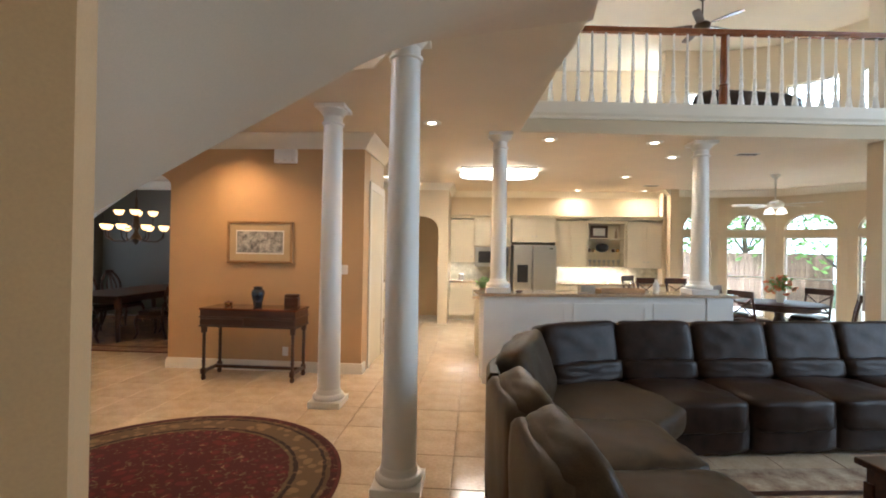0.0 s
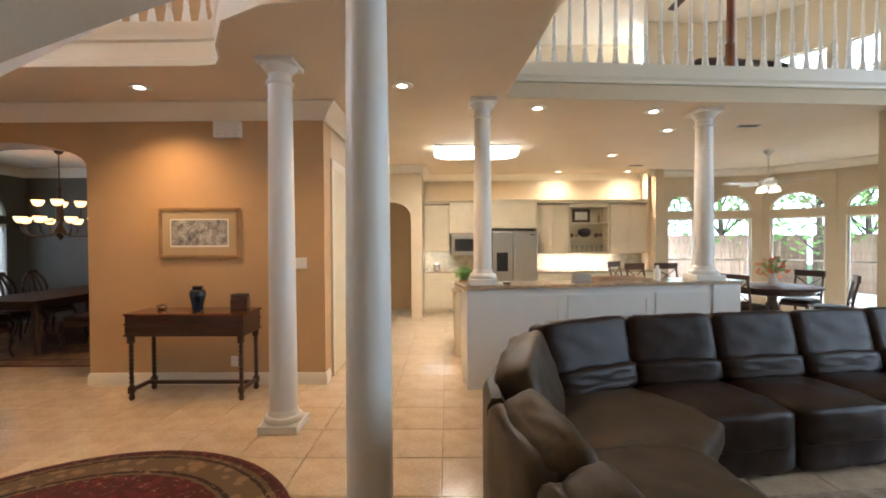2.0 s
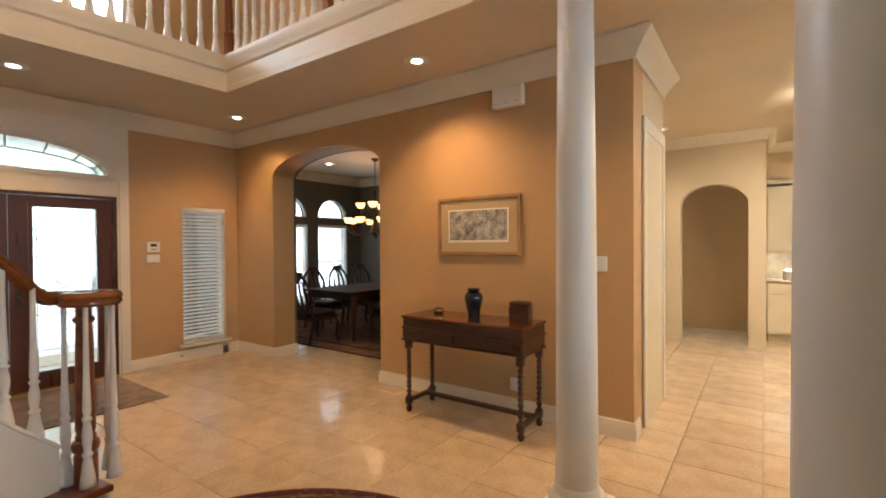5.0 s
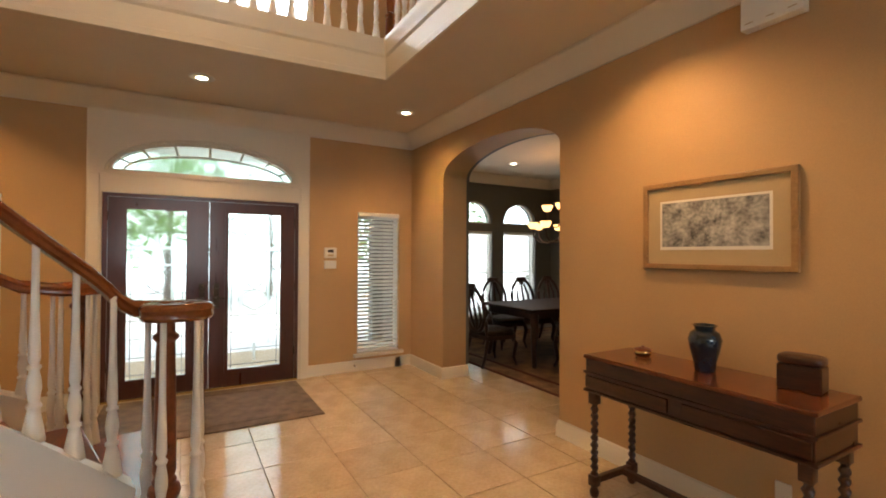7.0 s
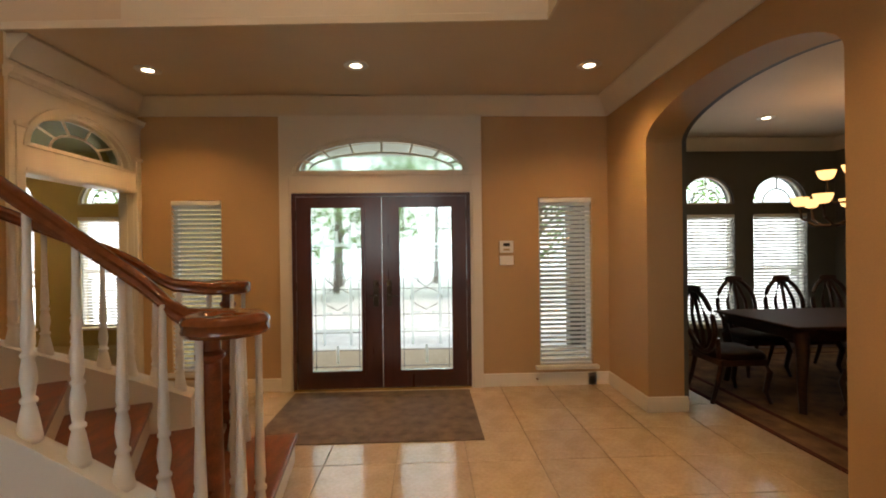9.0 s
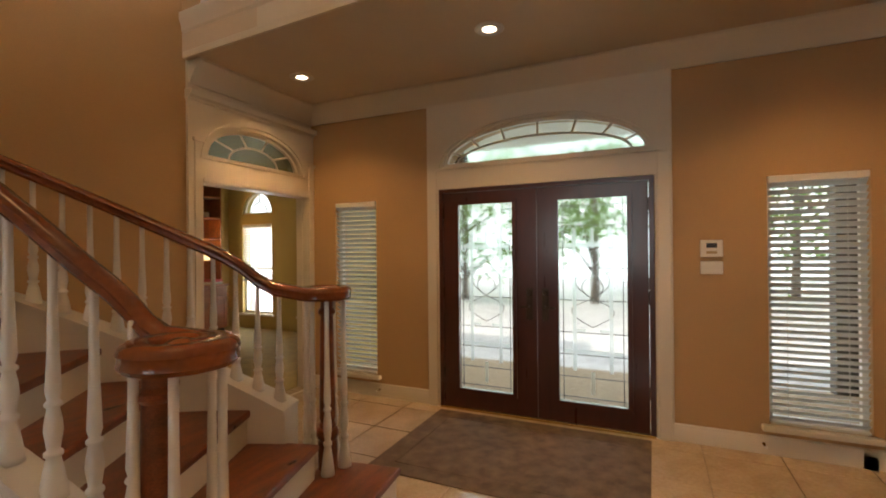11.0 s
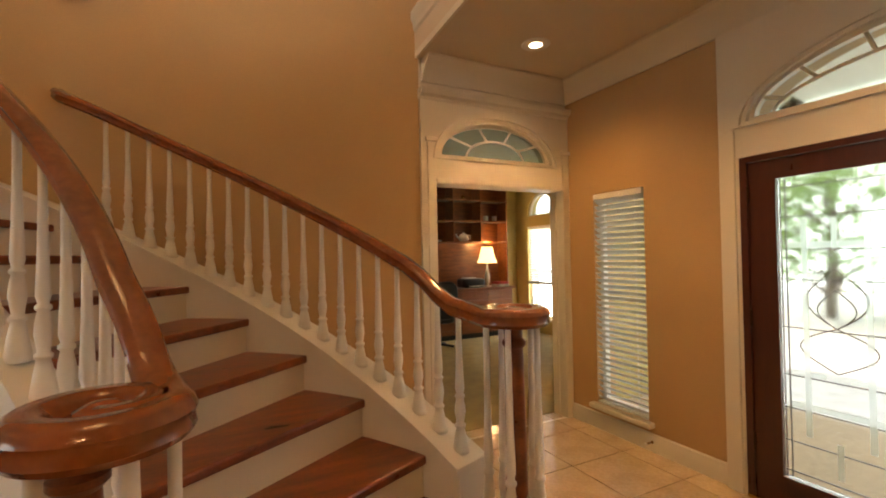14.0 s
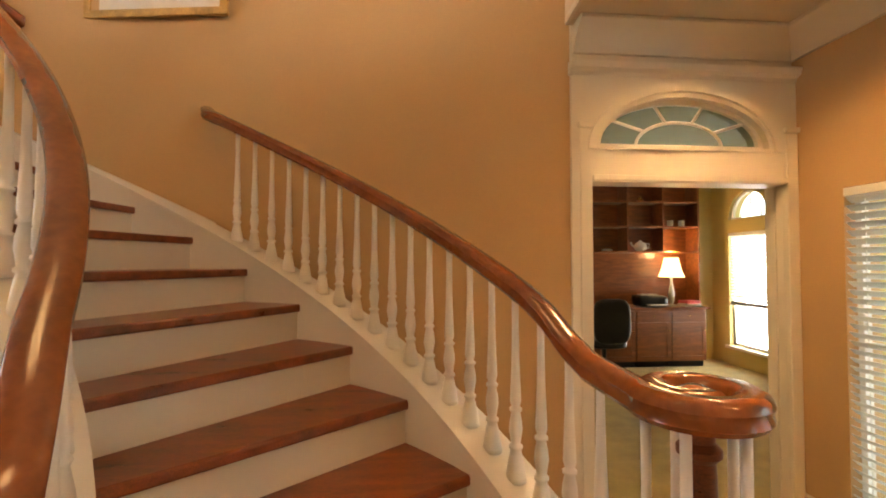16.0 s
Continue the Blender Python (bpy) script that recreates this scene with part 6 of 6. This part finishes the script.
part("seat", puff(0.42, 0.40, 0.06, 5, 5, None, Matrix.Translation((0, 0, 0.68))), LEATHER, stool, smooth=60)
for x in (-0.18, 0.18):
    part("leg", tube([(x, -0.16, 0.69), (x * 1.15, -0.20, 0.0)], 0.02, 8), DARKWOOD, stool, smooth=60)
    part("leg", tube([(x, 0.16, 0.69), (x * 1.15, 0.21, 0.0)], 0.02, 8), DARKWOOD, stool, smooth=60)
    part("back_post", tube([(x, 0.17, 0.68), (x, 0.20, 0.9), (x, 0.26, 1.12)], 0.017, 8), DARKWOOD, stool, smooth=60)
    part("cross_bar", tube([(x, 0.19, 0.82), (0, 0.215, 0.95), (-x, 0.245, 1.06)], 0.010, 6), DARKWOOD, stool, smooth=60)
for y in (-0.19, 0.19):
    part("foot_rail", tube([(-0.19, y, 0.25), (0.19, y, 0.25)], 0.013, 6), DARKWOOD, stool, smooth=60)
part("crest", box(-0.21, 0.235, 1.06, 0.21, 0.27, 1.17, 0.012), DARKWOOD, stool)
for x, y, rot in ((3.30, 9.6, 40), (3.83, 8.9, 5)):
    copy_thing(stool, pose(x, y, 0, 0, 0, rot))
fl = thing("flower_vase", "white vase with orange and pink flowers on the breakfast table", "vase", pose(5.66, 9.13, 0.766))
part("vase_body", lathe([(0.05, 0), (0.06, 0.02), (0.07, 0.12), (0.05, 0.19), (0.06, 0.22), (0.05, 0.22), (0.04, 0.19)], 20), CERAMIC, fl, smooth=50)
rng = random.Random(3)
green, blooms = bmesh.new(), bmesh.new()
for i in range(70):
    a, r, h = rng.uniform(0, 6.28), rng.uniform(0.02, 0.27), rng.uniform(0.25, 0.52)
    h -= r * 0.5
    tube([(0, 0, 0.15), (r * 0.4 * math.cos(a), r * 0.4 * math.sin(a), 0.26), (r * math.cos(a), r * math.sin(a), h)], 0.003, 4, green)
    for k in range(6):
        leaf_at(green if i % 3 == 0 else blooms, Vector((r * math.cos(a), r * math.sin(a), h + 0.01)), rng, 0.045)
part("stems", green, LEAF, fl)
part("blossoms", blooms, FLOWER, fl, "orange and pink petals")


def ceiling_fan(x, y, ztop, drop, blades, material, label, lit):
    f = thing("ceiling_fan", label, "ceiling fan", pose(x, y, ztop))
    part("canopy", lathe([(0.03, -0.08), (0.07, -0.03), (0.075, -0.002)], 20), IRON if not lit else material, f, smooth=50)
    part("down_rod", tube([(0, 0, -0.05), (0, 0, -drop)], 0.014, 8), IRON if not lit else material, f)
    part("motor", lathe([(0.05, -drop - 0.16), (0.12, -drop - 0.13), (0.14, -drop - 0.07), (0.10, -drop - 0.02), (0.03, -drop + 0.01)], 24), IRON if not lit else material, f, smooth=50)
    for i in range(blades):
        b = puff(0.52, 0.14, 0.012, 6, 4, None, pose(0, 0, -drop - 0.09, 0, 0, 360 / blades * i + 20) @ Matrix.Translation((0.42, 0, 0)) @ pose(0, 0, 0, 10))
        part("blade", b, material, f, smooth=60)
    if lit:
        for i in range(4):
            a = math.pi / 2 * i + 0.4
            part("shade", lathe([(0.02, 0.0), (0.05, -0.03), (0.07, -0.10), (0.06, -0.10), (0.02, -0.02)], 16, None, Matrix.Translation((0.13 * math.cos(a), 0.13 * math.sin(a), -drop - 0.15))), FANGLOW, f, "lit white glass shade", smooth=60)
    return f


ceiling_fan(5.42, 8.92, CEIL, 0.46, 5, CERAMIC, "white ceiling fan with lit glass shades", True)
ceiling_fan(4.1, 8.9, TOP, 0.45, 5, DARKWOOD, "dark wooden ceiling fan under the upper ceiling", False)
for vx, vy in ((3.96, 7.23), (3.8, 10.4)):
    v = thing("ceiling_vent", "small dark slotted ceiling vent", "vent", pose(vx, vy, CEIL))
    part("frame", holed(rect(-0.15, -0.08, 0.15, 0.08), [rect(-0.13, -0.06, 0.13, 0.06)], 0.008, Matrix.Translation((0, 0, -0.009))), CERAMIC, v)
    for i in range(6):
        part("slat", box(-0.13, -0.055 + 0.02 * i, -0.008, 0.13, -0.045 + 0.02 * i, -0.003), BLACK, v)
loft = thing("loft_sofa", "dark sofa back standing behind the loft railing", "sofa", pose(4.6, 8.1, UPPER + 0.001, 0, 0, 10))
part("backrest", puff(1.9, 0.3, 0.62, 5, 6, None, Matrix.Translation((0, 0.2, 0.3))), LEATHER, loft, smooth=60)
part("seat", puff(1.9, 0.8, 0.4, 6, 6, None, Matrix.Translation((0, 0.6, 0.0))), LEATHER, loft, smooth=60)

# ---------------------------------------------------------------- study
def study_unit():
    y0, y1 = -2.66, -3.19
    F = Matrix.Translation((0, 0, 0)) @ Matrix(((-1, 0, 0, 0), (0, -1, 0, 0), (0, 0, 1, 0), (0, 0, 0, 1)))
    # base cabinets face +y, so they are built facing -y and turned round
    x = -8.84
    for w, dr in ((0.56, 1), (0.56, 1), (0.56, 1)):
        cabinet("desk_cabinet", -w / 2, 0, 0, w / 2, 0.50, 0.875, 1, pose(x + w / 2, y0, 0, 0, 0, 180), dr, "cherry wood desk cabinet with panelled door and drawer", True, OFFICEWOOD, BRASS)
        x += w
    structure("desk_top", box(-8.90, y1, 0.877, -6.2, y0 + 0.03, 0.91, 0.006), OFFICEWOOD, "cherry wood desk top", "desk top")
    cabinet("desk_cabinet", -0.3, 0, 0, 0.3, 0.50, 0.875, 1, pose(-6.5, y0, 0, 0, 0, 180), 1, "cherry wood desk cabinet with panelled door and drawer", True, OFFICEWOOD, BRASS)
    s = thing("bookcase", "cherry wood pigeonhole bookcase above the desk", "bookcase")
    part("back", box(-8.88, y1, 0.911, -6.56, y1 + 0.02, 2.93), OFFICEWOOD, s)
    for i in range(5):
        xx = -8.88 + 0.58 * i
        part("upright", box(xx - 0.012, y1 + 0.02, 1.77 if 0 < i < 4 else 0.911, xx + 0.012, y1 + 0.34, 2.91, 0.002), OFFICEWOOD, s)
    for z in (1.74, 2.13, 2.52, 2.91):
        part("shelf", box(-8.88, y1 + 0.02, z, -6.56, y1 + 0.345, z + 0.026, 0.002), OFFICEWOOD, s)


study_unit()
SD = 0.911
dl = thing("table_lamp", "lit table lamp with a cream bell shade on the desk", "lamp", pose(-8.42, -2.86, SD))
part("stem", lathe([(0.07, 0), (0.07, 0.015), (0.025, 0.03), (0.045, 0.1), (0.05, 0.2), (0.02, 0.34), (0.012, 0.56)], 20), CERAMIC, dl, smooth=50)
part("shade", lathe([(0.19, 0.45), (0.15, 0.54), (0.10, 0.75), (0.095, 0.75), (0.145, 0.54), (0.185, 0.455)], 28), LAMPGLOW, dl, "glowing cream shade", smooth=50)
lamp("desk_bulb", "POINT", 24, (1.0, 0.66, 0.30), pose(-8.42, -2.84, SD + 0.84), radius=0.08)
pr = thing("printer", "black desktop printer with white paper on the desk", "printer", pose(-8.06, -2.86, SD))
part("body", puff(0.46, 0.36, 0.17, 6, 5), BLACK, pr, smooth=50)
part("paper_tray", box(-0.15, 0.12, 0.03, 0.15, 0.26, 0.045, 0.003), PAPER, pr)
part("paper_stack", box(-0.12, -0.14, 0.16, 0.12, 0.0, 0.18, 0.003), PAPER, pr)
pp = thing("paper_stack", "pile of pink and white papers on the desk", "papers", pose(-8.70, -2.84, SD, 0, 0, 8))
for i, mt in enumerate((PAPER, PAPER, PINK, PINK)):
    part("folder", box(-0.13, -0.1, 0.022 * i, 0.13, 0.1, 0.022 * i + 0.019, 0.004), mt, pp)
oc = thing("office_chair", "black office chair at the desk", "chair", pose(-7.02, -2.2, 0))
part("backrest", puff(0.5, 0.12, 0.6, 4, 6, None, Matrix.Translation((0, 0.26, 0.5))), BLACK, oc, smooth=60)
part("seat", puff(0.52, 0.5, 0.12, 4, 6, None, Matrix.Translation((0, 0, 0.42))), BLACK, oc, smooth=60)
part("gas_column", tube([(0, 0, 0.07), (0, 0, 0.44)], 0.03, 10), BLACK, oc)
for i in range(5):
    a = 2 * math.pi * i / 5
    part("base_arm", tube([(0, 0, 0.09), (0.28 * math.cos(a), 0.28 * math.sin(a), 0.05)], 0.02, 8), BLACK, oc)
tp = thing("teapot", "white ceramic teapot in the bookcase", "teapot", pose(-8.0, -3.0, 1.767))
part("body", lathe([(0.05, 0), (0.09, 0.03), (0.10, 0.08), (0.07, 0.13), (0.03, 0.145), (0.015, 0.17)], 20), CERAMIC, tp, smooth=50)
part("spout", tube([(0.08, 0, 0.06), (0.14, 0, 0.09), (0.16, 0, 0.14)], 0.014, 8), CERAMIC, tp, smooth=50)
part("handle", tube([(-0.08, 0, 0.12), (-0.15, 0, 0.11), (-0.14, 0, 0.05), (-0.08, 0, 0.04)], 0.01, 8), CERAMIC, tp, smooth=50)
for x in (-8.50, -8.69):
    solid("mug", lathe([(0.035, 0), (0.045, 0.01), (0.045, 0.10), (0.038, 0.10), (0.036, 0.02)], 16), CERAMIC, "white ceramic mug in the bookcase", "mug", smooth=50, m=pose(x, -3.0, 2.157), group="mugs")
solid("ornament", lathe([(0.03, 0), (0.05, 0.04), (0.02, 0.09)], 14), BRASS, "small round ornament in the bookcase", "ornament", smooth=50, m=pose(-8.0, -3.0, 2.547))
solid("ornament", puff(0.16, 0.1, 0.035, 3), CERAMIC, "small white figure lying in the bookcase", "ornament", smooth=50, m=pose(-7.45, -3.0, 1.767))
# ---------------------------------------------------------------- outside
def tree(x, y, h, seed, spread=1.6, low=0.35):
    rng = random.Random(seed)
    t = thing("tree", "leafy green garden tree with an uneven crown", "tree", pose(x, y, -0.14), "garden trees")
    tr = bmesh.new()
    tube([(0, 0, 0), (0.05, 0.03, h * 0.3), (-0.05, 0.05, h * 0.65), (0, 0, h * 0.9)], 0.1, 8, tr, ends=(0.13, 0.03))
    tips = []
    for i in range(9):
        a, z = rng.uniform(0, 6.28), h * rng.uniform(low, 0.8)
        r = spread * rng.uniform(0.5, 1.0)
        tip = Vector((r * math.cos(a), r * math.sin(a), z + h * rng.uniform(0.05, 0.2)))
        tube([(0, 0, z - h * 0.08), tip * 0.5 + Vector((0, 0, z * 0.5)), tip], 0.04, 6, tr, ends=(0.05, 0.012))
        tips.append(tip)
    part("trunk", tr, BARK, t, smooth=60)
    cr = bmesh.new()
    for tip in tips + [Vector((0, 0, h * 0.95))]:
        for i in range(95):
            d = Vector((rng.gauss(0, 1), rng.gauss(0, 1), rng.gauss(0, 0.8)))
            leaf_at(cr, tip + d * spread * 0.28, rng, 0.13)
    part("crown", cr, LEAF, t)


for i, (x, y, h) in enumerate(((-21, 0.6, 7.0), (-22, 4.6, 7.5), (-20, 8.6, 7.0), (-23, -3.5, 7.0), (-19, -6.5, 6.0), (-21, 12.5, 7.0), (-24, 17, 7.5), (-16.5, 3.1, 4.4), (-18.0, 1.0, 5.6), (-18.6, 6.2, 5.4), (-17.2, -2.6, 5.2), (-18.0, 10.4, 5.4), (-16.2, -0.8, 3.6))):
    tree(x, y, h, 10 + i, 2.6 if h > 5 else 1.4, 0.2)
for i, (x, y, h) in enumerate(((6.8, 17.6, 5.0), (9.6, 17.2, 5.5), (11.6, 15.4, 5.0), (12.8, 12.6, 5.2), (13.0, 9.8, 5.0), (4.6, 17.2, 5.0), (15.5, 18, 6.5))):
    tree(x, y, h, 40 + i, 2.0, 0.3)
# added emissive boards: their glow stands in for overexposed sky and haze
structure("backdrop", box(-30, -40, -0.2, -29.8, 50, 26), SKYGLOW, "glowing board standing in for bright hazy sky beyond the trees", "backdrop")
structure("backdrop", box(-10, 32, -0.2, 60, 32.2, 26), SKYGLOW, "glowing board standing in for bright hazy sky beyond the garden", "backdrop")
structure("backdrop", box(32, -20, -0.2, 32.2, 31, 26), SKYGLOW, "glowing board standing in for bright hazy sky beyond the garden", "backdrop")
fence = thing("fence", "weathered wooden board fence behind the garden", "fence")
fb = box(0, -0.012, 0, 0.145, 0.012, 1.85, 0.004)
first = None
for i in range(60):
    x = 3.0 + 0.15 * i
    if first is None:
        first = part("board", fb, FENCE, fence)
        ob = first
    else:
        ob = new("board", first.data)
        ob.parent = fence
    ob.matrix_basis = Matrix.Translation((x, 16.4, -0.14))
for i in range(60):
    ob = new("board", first.data)
    ob.parent = fence
    ob.matrix_basis = Matrix.Translation((12.1 + 0.03 * i, 16.3 - 0.145 * i, -0.14)) @ pose(0, 0, 0, 0, 0, -78)

# ---------------------------------------------------------------- floor tiles, last
PITCH, HALF = 0.5, 0.247
tb = bmesh.new()
low = [tb.verts.new((sx * HALF, sy * HALF, -0.011)) for sx, sy in ((-1, -1), (1, -1), (1, 1), (-1, 1))]
mid = [tb.verts.new((sx * HALF, sy * HALF, -0.002)) for sx, sy in ((-1, -1), (1, -1), (1, 1), (-1, 1))]
top = [tb.verts.new((sx * (HALF - 0.003), sy * (HALF - 0.003), 0)) for sx, sy in ((-1, -1), (1, -1), (1, 1), (-1, 1))]
for a, b in ((low, mid), (mid, top)):
    for i in range(4):
        tb.faces.new((a[i], a[(i + 1) % 4], b[(i + 1) % 4], b[i]))
tb.faces.new(top)
first = part("tile", tb, TILE, floor_base)
rest_v, rest_f = [], []
shape = [tuple(v.co) for v in first.data.vertices]
faces = [tuple(p.vertices) for p in first.data.polygons]
used = False
for i in range(-4, 28):
    for j in range(-8, 24):
        x, y = -5.08 + PITCH * (i + 0.5), 0.44 + PITCH * (j + 0.5)
        if x < -6.9 or x > 8.7 or y < -3.2 or y > 12.3 or (x < -1.6 and y > 6.6 and y < 12 and x < -2.8 and y > 6.9) or (x < -0.9 and y < 0.8):
            continue
        near = -6.9 < x < 0.2 and 1.0 < y < 9.2
        if near:
            if not used:
                ob, used = first, True
            else:
                ob = new("tile", first.data)
                ob.parent = floor_base
            ob.matrix_basis = Matrix.Translation((x, y, 0))
        else:
            k = len(rest_v)
            rest_v += [(x + a, y + b, c) for a, b, c in shape]
            rest_f += [tuple(q + k for q in f) for f in faces]
me = bpy.data.meshes.new("tiles")
me.from_pydata(rest_v, [], rest_f)
me.materials.append(TILE)
tiles = new("tiles", me)
tiles.parent = floor_base
tagged(tiles, "beige glazed floor tiles", "", kind="stuff")
structure("floor", box(DX, 6.95, -0.011, -2.8, 10.4, -0.001), DARKWOOD, "dark wood dining room floor", "floor")
